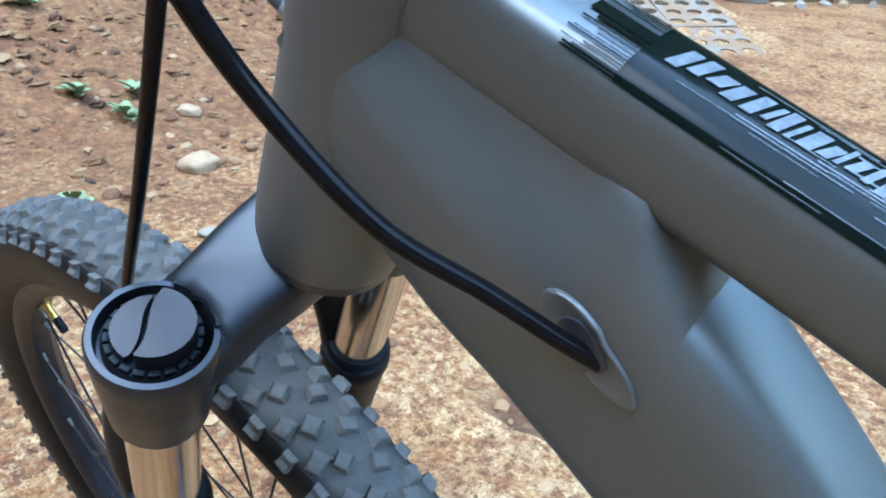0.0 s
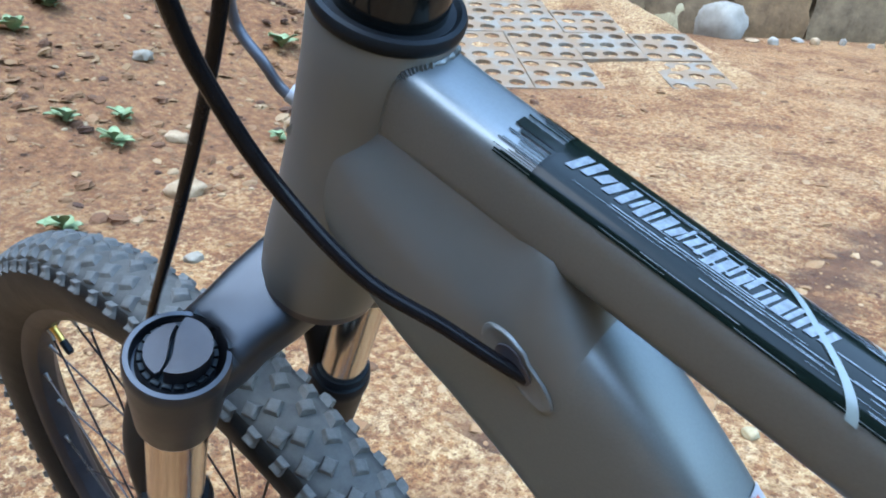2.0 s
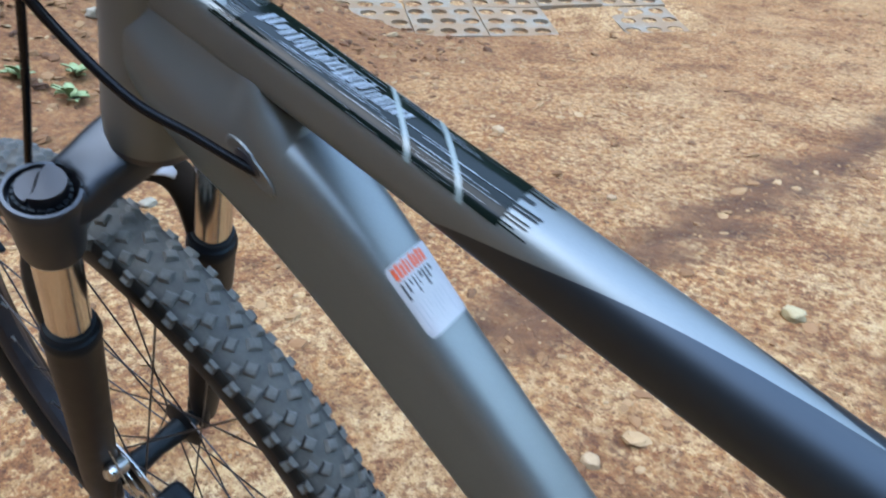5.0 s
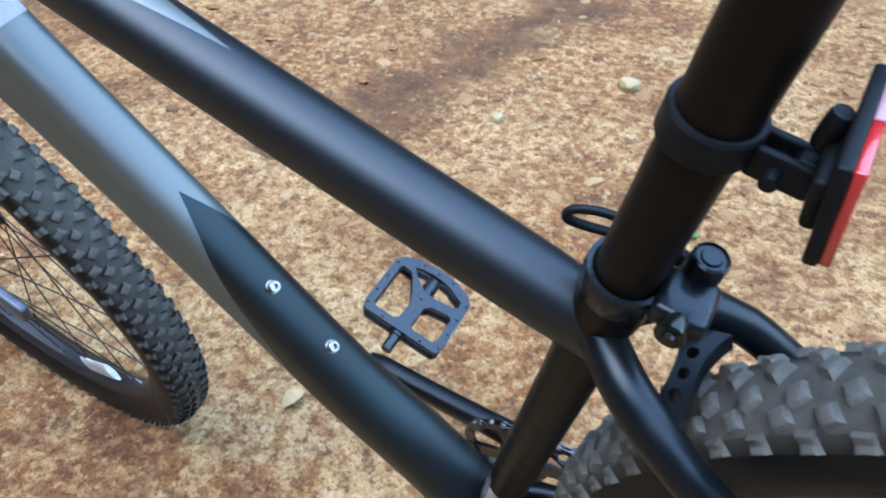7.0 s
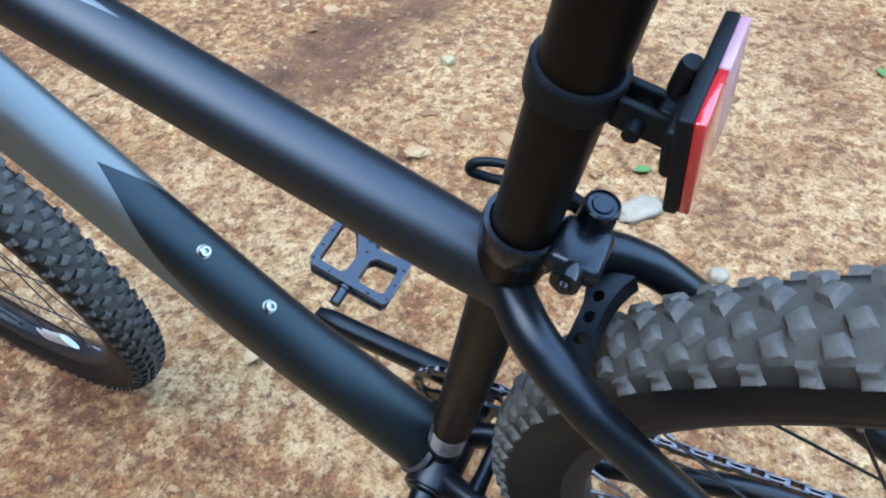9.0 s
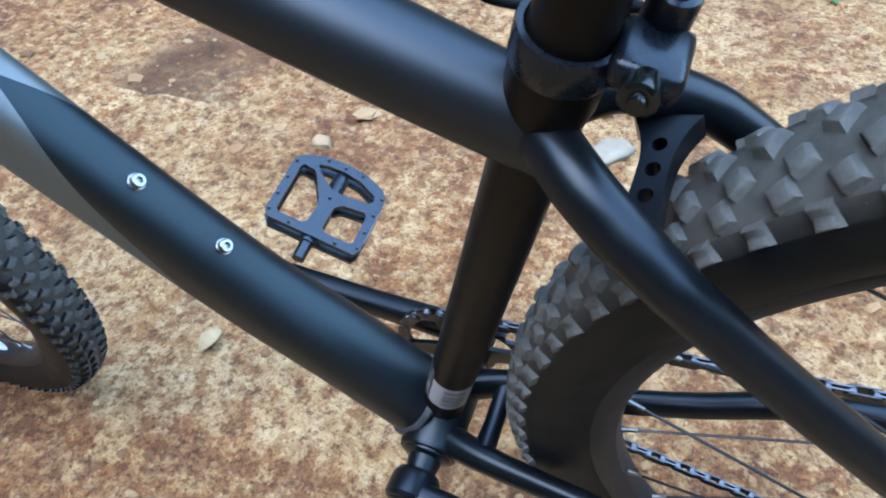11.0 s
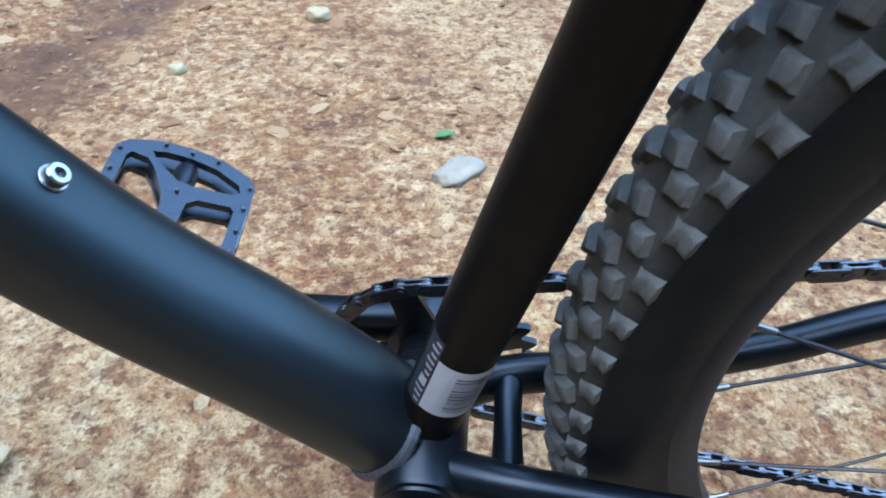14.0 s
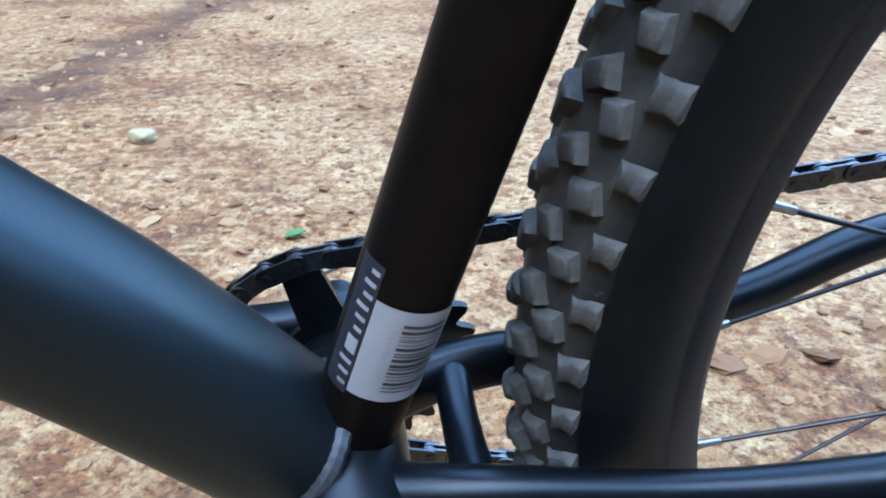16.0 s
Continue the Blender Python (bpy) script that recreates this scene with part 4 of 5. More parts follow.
def tread(w, centre, R, first, last):
    """Tread blocks in staggered rows; those between two angles, by the camera's way, are single pieces."""
    rng = random.Random(11)
    rest = bmesh.new()
    rows = 98
    for k in range(rows):
        base = 2 * math.pi * k / rows
        half = math.pi / rows
        pairs = [(-0.0236, "edge", 0.0, 0.0), (0.0236, "edge", 0.0, half), (-0.0158, "mid", 0.30, half), (0.0158, "mid", -0.30, 0.0)]
        pairs += [(-0.0066, "centre", 0.5, 0.3 * half), (0.0066, "centre", -0.5, 1.3 * half)]
        for y, kind, skew, shift in pairs:
            ang = base + shift + rng.uniform(-0.003, 0.003)
            lean, rr = SEATS[abs(y)]
            lean = lean if y > 0 else -lean
            m = Matrix.Translation(centre) @ pose(0, 0, 0, 0, -math.degrees(ang), 0) @ Matrix.Translation((R - rr, y, 0)) @ pose(0, 0, 0, 0, 90, 0) @ pose(0, 0, 0, -lean, 0, 0) @ pose(0, 0, 0, 0, 0, math.degrees(skew) + rng.uniform(-4, 4))
            m = m @ Matrix.Diagonal((rng.uniform(0.9, 1.1), rng.uniform(0.9, 1.1), rng.uniform(0.85, 1.15), 1))
            deg = math.degrees(ang) % 360
            if first <= deg <= last or first <= deg - 360 <= last:
                o = new("tread_block", rng.choice(KNOBS[kind]))
                o.parent = w
                o.matrix_basis = m
            else:
                b = bmesh.new()
                b.from_mesh(rng.choice(KNOBS[kind]))
                b.transform(m)
                join(rest, b)
    o = part("tread_rest", rest, [M_KNOB, M_BARE_SHADE], w)
    o["kind"] = "stuff"


tread(front, FRONT, 0.364, -30, 118)
tread(rear, REAR, 0.372, 86, 256)
M_REFLEX = grained("white_reflector_plastic", (0.42, 0.44, 0.46), (0.52, 0.54, 0.56), 0.25, 200)
part("spoke_reflector", sweep(spline([(FRONT.x + 0.268 * math.cos(a), -0.008, FRONT.z + 0.262 * math.sin(a), 0.004, 0.017) for a in (-1.30, -1.2, -1.11, -1.02)], 6), 16), M_REFLEX, front, "white plastic spoke reflector")

M_BRASS = material("brass", (0.55, 0.38, 0.10), 0.3, 1.0)
valve = holder("tyre_valve", front)
va = 2.3
vway = Vector((-math.cos(va), 0, -math.sin(va)))
vrim = FRONT - vway * 0.296
part("valve_stem", lathe([(-0.004, 0.004), (0.006, 0.004), (0.007, 0.0030), (0.022, 0.0030), (0.022, 0.002)], vrim, vway, 16), M_BRASS, valve, "brass valve stem")
part("valve_cap", lathe([(0.020, 0.0036), (0.032, 0.0036), (0.034, 0.0024)], vrim, vway, 16), M_PLASTIC, valve)

# front brake
M_CALIPER = grained("grey_blue_caliper", (0.06, 0.075, 0.10), (0.12, 0.14, 0.18), 0.4, 90, metal=0.6)
cal = holder("brake_caliper", fork)
cal["label"] = "grey blue cable disc brake caliper on the fork leg"
cc = Vector((-0.604, -0.046, 0.340))
cm = aimed(cc, -STEER, (0, 1, 0))
part("caliper_body", block((0.052, 0.030, 0.030), cm, 0.007), M_PLASTIC, cal)
part("caliper_bracket", block((0.030, 0.012, 0.085), cm @ pose(0.004, -0.004, 0.045, 0, 0, 0), 0.004), M_CALIPER, cal)
part("piston_cap", lathe([(0, 0.014), (0.008, 0.014), (0.012, 0.011), (0.012, 0.0)], cc + Vector((0.004, -0.014, 0.014)), (0.2, -0.85, 0.4), 24), M_CALIPER, cal)
part("caliper_arm", block((0.012, 0.007, 0.050), cm @ pose(-0.020, -0.022, 0.010, 0, 35, 0), 0.002), M_CALIPER, cal)
part("adjuster", lathe([(0, 0.005), (0.004, 0.0085), (0.020, 0.0085), (0.024, 0.006)], (-0.655, -0.052, 0.378), (0.25, -0.9, 0.3), 20), M_STEEL, cal)
part("inner_wire", sweep([(*p, 0.0009) for p in spline([(-0.640, -0.066, 0.42), (-0.618, -0.070, 0.375), (-0.600, -0.066, 0.345)], 6)], 8), M_STEEL, cal)
ax = holder("front_axle", bike)
part("axle_lever", sweep(spline([(-0.724, -0.0985, 0.267, 0.0042, 0.003), (-0.70, -0.0945, 0.277, 0.0036, 0.003), (-0.668, -0.089, 0.289, 0.0034, 0.003), (-0.634, -0.081, 0.303, 0.0034, 0.003)], 8), 14), M_WHITE, ax, "pale plastic axle lever")
part("axle_stub", sweep([(FRONT.x, -0.060, FRONT.z, 0.005), (-0.704, -0.094, 0.277, 0.004)], 14), M_DARKSTEEL, ax)
part("axle_nut", lathe([(0.066, 0.004), (0.066, 0.009), (0.074, 0.009), (0.076, 0.006)], FRONT, (0, 1, 0), 20), M_STEEL, ax)

# cranks, chainring, chain
crank = holder("crankset", bike)
crank["label"] = "black cranks with a single narrow chainring"
PED = Vector((-0.147, 0, 0.2985))
arm_way = (PED - BB).normalized()
teeth = 26
ring_r = teeth * 0.0127 / (2 * math.pi)
prof = []
for k in range(teeth * 6):
    w = 2 * math.pi * k / (teeth * 6)
    c = math.cos(teeth * w)
    prof.append(((ring_r + 0.0036 * c) * math.cos(w), (ring_r + 0.0036 * c) * math.sin(w)))
holes = []
for k in range(4):
    a0, a1 = 2 * math.pi * (k + 0.10) / 4 + 0.35, 2 * math.pi * (k + 0.90) / 4 + 0.35
    arc = [(0.048 * math.cos(a0 + (a1 - a0) * i / 9), 0.048 * math.sin(a0 + (a1 - a0) * i / 9)) for i in range(10)]
    arc += [(0.024 * math.cos(a1 + (a0 - a1) * (0.2 + 0.6 * i / 5)), 0.024 * math.sin(a1 + (a0 - a1) * (0.2 + 0.6 * i / 5))) for i in range(6)]
    holes.append(arc)
part("chainring", plate(prof, holes + [ring_of(24, 0.013)], 0.0034, aimed(BB + Vector((0, 0.050, 0)), (1, 0, 0), (0, 0, 1))), M_BLACK, crank)
part("spindle", lathe([(-0.075, 0.010), (-0.052, 0.0105), (-0.040, 0.0125), (-0.038, 0.0175), (-0.0365, 0.0180), (-0.0365, 0.010), (0.0365, 0.010), (0.0365, 0.0185), (0.046, 0.0185), (0.06, 0.011), (0.088, 0.010)], BB, (0, 1, 0), 28), M_BLACK, crank)
for s, way in ((1, arm_way), (-1, -arm_way)):
    a, e = BB + Vector((0, s * 0.066, 0)), BB + way * 0.176 + Vector((0, s * 0.082, 0))
    rows = []
    for k in range(15):
        v = k / 14
        p = a.lerp(e, v) + way * (0.012 * (2 * v - 1))
        edge = min(1, 0.80 + 4 * min(v, 1 - v))
        rows.append((*p, 0.0105 * edge, (0.017 - 0.005 * math.sin(math.pi * v) - 0.003 * v) * edge))
    part("crank_arm", sweep(rows, 24, power=2.8), M_BLACK, crank)
    part("crank_boss", lathe([(-0.016, 0.0115), (-0.015, 0.0150), (-0.010, 0.0178), (0.004, 0.0185), (0.007, 0.0165), (0.0075, 0.010)], a, (0, s, 0), 28), M_BLACK, crank)
    part("crank_bolt", lathe([(0, 0.010), (0.004, 0.010), (0.006, 0.008), (0.006, 0.0045), (0.001, 0.0045), (0.001, 0)], a + Vector((0, s * 0.006, 0)), (0, s, 0), 20), M_DARKSTEEL, crank)


def pedal(at, s, tilt):
    """A flat platform pedal: a bowed cage with a Y-shaped web, teeth pins and side reflectors."""
    p = holder("pedal", bike)
    p["label"] = "black flat platform pedal with moulded pins"
    m = Matrix.Translation(at) @ pose(0, 0, 0, 0, tilt, 0) @ Matrix.Diagonal((1, s, 1, 1))
    W, H = 0.047, 0.080
    outer = [(-W + 0.006, 0.0), (W - 0.004, 0.0), (W, 0.006), (W, H - 0.012), (W - 0.006, H - 0.004), (W * 0.45, H + 0.004), (0, H + 0.006), (-W * 0.45, H + 0.004), (-W + 0.006, H - 0.004), (-W, H - 0.012), (-W, 0.007)]
    t = 0.0088
    left_hole = [(-W + t + 0.003, t), (-0.012, t), (-0.008, t + 0.004), (-0.0065, 0.030), (-0.009, 0.040), (-0.019, 0.058), (-0.025, 0.065), (-W + t + 0.002, H - 0.014), (-W + t, H - 0.018), (-W + t, t + 0.003)]
    right_hole = [(0.011, t), (W - t - 0.003, t), (W - t, t + 0.003), (W - t, 0.042), (W - t - 0.003, 0.045), (0.014, 0.042), (0.008, 0.036), (0.007, t + 0.004)]
    top_hole = [(-0.002, 0.053), (0.010, 0.0525), (W - t - 0.004, 0.056), (W - t, 0.060), (W - t - 0.002, H - 0.014), (W * 0.4, H - 0.006), (0, H - 0.0035), (-W * 0.35, H - 0.005), (-0.024, H - 0.008), (-0.020, H - 0.014), (-0.010, 0.059)]
    part("cage", plate(outer, [left_hole, right_hole, top_hole], 0.006, m @ pose(0, 0, 0.007)), M_PEDAL, p)
    part("cage", plate(outer, [left_hole, right_hole, top_hole], 0.005, m @ pose(0, 0, -0.008)), M_PEDAL, p)
    part("pedal_barrel", lathe([(0.0, 0.0085), (H - 0.01, 0.0080), (H - 0.004, 0.006)], m @ Vector((0, 0.002, 0)), m.to_3x3() @ Vector((0, 1, 0)), 20), M_PEDAL, p)
    part("pedal_axle", lathe([(-0.022, 0.006), (-0.004, 0.006), (-0.004, 0.008), (0.004, 0.008)], at, (0, s, 0), 18), M_PEDAL, p)
    for sx in (-1, 1):
        part("reflector_strip", block((0.004, 0.040, 0.011), m @ pose(sx * (W - 0.001), H * 0.46, 0), 0.001), M_DARKSTEEL, p)
    for i, (x, y) in enumerate([(sx * (W - 0.0032), y) for sx in (-1, 1) for y in (0.008, 0.026, 0.046, 0.066)] + [(x, H + 0.001) for x in (-0.018, 0.0, 0.018)] + [(0, 0.044), (-0.022, 0.0032), (0.024, 0.0032)]):
        part("pin", lathe([(0, 0.0016), (0.0022, 0.0014), (0.0026, 0.0008)], m @ Vector((x, y, 0.010)), m.to_3x3() @ Vector((0, 0, 1)), 8), M_INK, p)
    return p


M_PEDAL = grained("pedal_plastic", (0.003, 0.0042, 0.006), (0.006, 0.0078, 0.011), 0.26, 150, relief=0.0001)
principled(M_PEDAL).inputs["Specular IOR Level"].default_value = 0.5
principled(M_PEDAL).inputs["Specular Tint"].default_value = SLATE
pedal(PED + Vector((-0.003, 0.122, 0)), 1, 20)
pedal(BB - arm_way * 0.176 + Vector((0, -0.108, 0)), -1, 8)

# rear gears
gears = holder("cassette", bike)
for k, n in enumerate((15, 18, 21, 24, 28)):
    r = n * 0.0127 / (2 * math.pi)
    pr = []
    for i in range(n * 4):
        w = 2 * math.pi * i / (n * 4)
        pr.append(((r + 0.003 * math.cos(n * w)) * math.cos(w), (r + 0.003 * math.cos(n * w)) * math.sin(w)))
    part("cog", plate(pr, [ring_of(24, 0.020)], 0.002, aimed(REAR + Vector((0, 0.058 - 0.0042 * k, 0)), (1, 0, 0), (0, 0, 1))), M_DARKSTEEL, gears)
mech = holder("derailleur", bike)
part("mech_cage", block((0.016, 0.010, 0.085), pose(0.452, 0.052, 0.245, 0, 14, 0), 0.003), M_BLACK, mech)
for z in (0.285, 0.205):
    part("pulley", lathe([(-0.003, 0.004), (-0.003, 0.0175), (0.003, 0.0175), (0.003, 0.004)], (0.452 - (0.285 - z) * 0.25, 0.046, z), (0, 1, 0), 24), M_PLASTIC, mech)


def link_mesh(name, inner):
    """A chain link: two waisted side plates and a roller at one end."""
    bm = bmesh.new()
    wide = 0.0015 if inner else 0.0027
    out = []
    for k in range(28):
        a = 2 * math.pi * k / 28
        x = 0.00635 * (1 if math.cos(a) > 0 else -1) + 0.0042 * math.cos(a)
        out.append((x, 0.0042 * math.sin(a)))
    out = [(x, y * (0.62 + 0.38 * min(1, (abs(x) / 0.00635) ** 2))) for x, y in out]
    for y in (-wide, wide):
        join(bm, plate(out, [], 0.0010, aimed((0, y, 0), (1, 0, 0), (0, 0, 1))))
    for x in (-0.00635, 0.00635):
        lathe([(-wide - (0 if inner else 0.001), 0.0017 if not inner else 0.0038), (wide + (0 if inner else 0.001), 0.0017 if not inner else 0.0038)], (x, 0, 0), (0, 1, 0), 12, bm=bm)
    me = bpy.data.meshes.new(name)
    bm.to_mesh(me)
    bm.free()
    me.materials.append(M_CHAIN if not inner else M_CHAIN2)
    return me


M_CHAIN = grained("chain_steel", (0.0300, 0.0318, 0.0360), (0.0840, 0.0870, 0.0930), 0.3, 400, metal=0.9)
M_CHAIN2 = grained("chain_inner_steel", (0.0600, 0.0600, 0.0630), (0.1500, 0.1500, 0.1560), 0.3, 400, metal=0.9)
chain = holder("chain", bike)
chain["label"] = "oiled dark steel roller chain"
links = [link_mesh("link_outer", False), link_mesh("link_inner", True)]
cog_r = 24 * 0.0127 / (2 * math.pi)
track = []
for k in range(60):
    w = radians(262 - (262 - 98) * k / 59)
    track.append(BB + Vector((ring_r * math.cos(w), 0.050, ring_r * math.sin(w))))
for k in range(40):
    w = radians(98 - 150 * k / 39)
    track.append(REAR + Vector((cog_r * math.cos(w), 0.047, cog_r * math.sin(w))))
track += [Vector((0.466, 0.046, 0.30)), Vector((0.47, 0.046, 0.28)), Vector((0.455, 0.046, 0.262)), Vector((0.43, 0.046, 0.24)), Vector((0.415, 0.046, 0.21)), Vector((0.425, 0.046, 0.188)), Vector((0.40, 0.047, 0.182)), Vector((0.317, 0.049, 0.197)), Vector((0.211, 0.050, 0.222)), Vector((0.10, 0.050, 0.250))]
track.append(track[0])
cum = np.r_[0, np.cumsum([(b - a).length for a, b in zip(track, track[1:])])]
count = int(cum[-1] / 0.0127 / 2) * 2
step = cum[-1] / count


def on_track(d):
    d %= cum[-1]
    return Vector([np.interp(d, cum, [p[i] for p in track]) for i in range(3)])


for k in range(count):
    a, b = on_track(k * step), on_track((k + 1) * step)
    o = new("chain_link", links[k % 2])
    o.parent = chain
    o.matrix_basis = aimed((a + b) / 2, b - a, (0, 1, 0))


# ---- ground ----
def earth_material():
    """Trodden earth: reddish soil, pale chips and grit at several sizes."""
    m = material("earth", (0.3, 0.2, 0.12), 0.9)
    tc = node(m, "TexCoord")

    def vor(scale):
        v = node(m, "TexVoronoi", Scale=scale, Randomness=1.0)
        warp = node(m, "TexNoise", Scale=scale * 0.7, Detail=2)
        link(m, tc.outputs["Object"], warp.inputs["Vector"])
        add = node(m, "VectorMath")
        add.operation = "MULTIPLY_ADD"
        link(m, warp.outputs["Color"], add.inputs[0])
        add.inputs[1].default_value = (1.1 / scale,) * 3
        link(m, tc.outputs["Object"], add.inputs[2])
        link(m, add.outputs[0], v.inputs["Vector"])
        sep = node(m, "SeparateColor")
        link(m, v.outputs["Color"], sep.inputs[0])
        return sep.outputs[0], sep.outputs[1]

    def mixed(fac, a, b, mode="MIX"):
        x = node(m, "Mix")
        x.data_type, x.blend_type = "RGBA", mode
        if isinstance(fac, float):
            x.inputs["Factor"].default_value = fac
        else:
            link(m, fac, x.inputs["Factor"])
        link(m, a, x.inputs[6])
        link(m, b, x.inputs[7])
        return x.outputs[2]

    def math_of(op, a, b):
        x = node(m, "Math")
        x.operation = op
        for i, v in enumerate((a, b)):
            if isinstance(v, (int, float)):
                x.inputs[i].default_value = v
            else:
                link(m, v, x.inputs[i])
        return x.outputs[0]

    big = noise_of(m, 1.3, 6, 0.62)
    mid = noise_of(m, 9, 6, 0.65)
    fine = noise_of(m, 60, 6, 0.7)
    grain = noise_of(m, 420, 3, 0.7)
    blot = noise_of(m, 26, 5, 0.6)
    soil = ramp(m, mid, [(0.36, (0.17, 0.068, 0.024)), (0.46, (0.36, 0.168, 0.068)), (0.56, (0.52, 0.285, 0.130)), (0.68, (0.64, 0.43, 0.24))])
    pale = ramp(m, blot, [(0.34, (0.36, 0.24, 0.15)), (0.44, (0.60, 0.46, 0.32)), (0.54, (0.72, 0.59, 0.44)), (0.66, (0.84, 0.74, 0.60))])
    geo = node(m, "SeparateXYZ")
    link(m, tc.outputs["Object"], geo.inputs[0])
    where = ramp(m, math_of("ADD", math_of("ADD", big, math_of("MULTIPLY", math_of("MINIMUM", geo.outputs[0], 1.0), 0.075)), math_of("MULTIPLY", math_of("SUBTRACT", blot, 0.5), 0.55)), [(0.40, (0.03, 0.03, 0.03)), (0.60, (0.90, 0.90, 0.90))])
    col = mixed(where, soil, pale)
    fleck = noise_of(m, 40, 6, 0.72)
    col = mixed(ramp(m, fleck, [(0.505, (0, 0, 0)), (0.575, (0.92, 0.92, 0.92))]), col, ramp(m, fine, [(0.3, (0.62, 0.46, 0.29)), (0.7, (0.96, 0.83, 0.63))]))
    col = mixed(ramp(m, fleck, [(0.40, (0.92, 0.92, 0.92)), (0.475, (0, 0, 0))]), col, ramp(m, fine, [(0.3, (0.15, 0.066, 0.028)), (0.7, (0.34, 0.165, 0.07))]))
    c1, c2 = vor(75)
    chip = ramp(m, c1, [(0.0, (0.17, 0.078, 0.032)), (0.35, (0.38, 0.205, 0.095)), (0.7, (0.54, 0.37, 0.205)), (1.0, (0.70, 0.57, 0.40))])
    pick = ramp(m, math_of("ADD", c2, math_of("MULTIPLY", fine, 0.5)), [(0.72, (0, 0, 0)), (0.98, (0.55, 0.55, 0.55))])
    col = mixed(pick, col, chip)
    d1, d2 = vor(210)
    grit = ramp(m, d1, [(0.0, (0.15, 0.075, 0.035)), (0.5, (0.41, 0.26, 0.135)), (1.0, (0.66, 0.54, 0.38))])
    col = mixed(ramp(m, d2, [(0.60, (0, 0, 0)), (0.95, (0.20, 0.20, 0.20))]), col, grit)
    pits = ramp(m, noise_of(m, 130, 4, 0.6), [(0.34, (0.46, 0.37, 0.30)), (0.48, (1, 1, 1))])
    col = mixed(1.0, col, pits, "MULTIPLY")
    speck = ramp(m, noise_of(m, 250, 4, 0.7), [(0.36, (0.66, 0.58, 0.51)), (0.50, (1, 1, 1))])
    col = mixed(1.0, col, speck, "MULTIPLY")
    # damp brown stains a hand or two across
    stain = ramp(m, noise_of(m, 2.7, 6, 0.66), [(0.38, (0.60, 0.50, 0.41)), (0.47, (0.86, 0.80, 0.75)), (0.55, (1, 1, 1))])
    col = mixed(1.0, col, stain, "MULTIPLY")
    # damp reddish rut
    wob = math_of("MULTIPLY", math_of("SUBTRACT", noise_of(m, 5, 5), 0.5), 0.45)
    line = math_of("ADD", math_of("SUBTRACT", geo.outputs[0], math_of("MULTIPLY", geo.outputs[1], 0.205)), 0.945)
    off = math_of("ABSOLUTE", math_of("ADD", line, wob), 0.0)
    rut = ramp(m, off, [(0.0, (0.95, 0.95, 0.95)), (0.06, (0.75, 0.75, 0.75)), (0.17, (0, 0, 0))])
    damp = ramp(m, mid, [(0.35, (0.070, 0.030, 0.014)), (0.7, (0.22, 0.110, 0.056))])
    col = mixed(math_of("MULTIPLY", rut, math_of("LESS_THAN", math_of("ABSOLUTE", math_of("SUBTRACT", geo.outputs[1], 2.1), 0), 1.5)), col, damp)
    # darker red soil of the bank
    edge = node(m, "MapRange")
    link(m, math_of("ADD", geo.outputs[0], math_of("MULTIPLY", math_of("SUBTRACT", big, 0.5), 1.6)), edge.inputs[0])
    edge.inputs["From Min"].default_value, edge.inputs["From Max"].default_value = -2.0, -2.6
    edge.inputs["To Max"].default_value = 0.75
    col = mixed(edge.outputs[0], col, ramp(m, blot, [(0.3, (0.10, 0.042, 0.018)), (0.5, (0.23, 0.105, 0.045)), (0.7, (0.42, 0.25, 0.13))]))
    damp_tone = node(m, "RGB")
    damp_tone.outputs[0].default_value = (0.66, 0.545, 0.372, 1)
    col = mixed(1.0, col, damp_tone.outputs[0], "MULTIPLY")
    link(m, col, principled(m).inputs["Base Color"])
    rel = math_of("ADD", math_of("MULTIPLY", fine, 1.0), math_of("MULTIPLY", c1, 0.30))
    rel = math_of("ADD", rel, math_of("MULTIPLY", grain, 0.12))
    rel = math_of("ADD", rel, math_of("MULTIPLY", fleck, 1.3))
    bump(m, rel, 0.9, 0.014)
    return m


FRONT_FOOT = ROOT @ (FRONT - Vector((0, 0, 0.364)))


def height(x, y):
    """The lie of the land: uneven trodden earth, a shallow dip under the front wheel, a bank beyond it and a rising drive."""
    v = Vector((x, y, 0))
    z = 0.006 * noise.noise(v * 2.3) + 0.004 * noise.noise(v * 9) + 0.0022 * noise.noise(v * 31)
    d = math.hypot(x - FRONT_FOOT.x, y - FRONT_FOOT.y)
    z += (FRONT_FOOT.z + 0.004) * math.exp(-(d / 0.33) ** 2)
    off = x - 0.205 * y + 0.945 + 0.3 * noise.noise(v * 2.5)
    if 0.4 < y < 3.8:
        z -= 0.010 * math.exp(-(off / 0.05) ** 2)
    if x < -2.3:
        z += 0.32 * (-2.3 - x) * min(1.0, (-2.3 - x) / 1.2) * (0.8 + 0.35 * noise.noise(v * 0.9)) * max(0.0, min(1.0, (3.4 - y) / 1.0))
        z = min(z, 3.0 + 0.4 * noise.noise(v * 0.3))
    return z


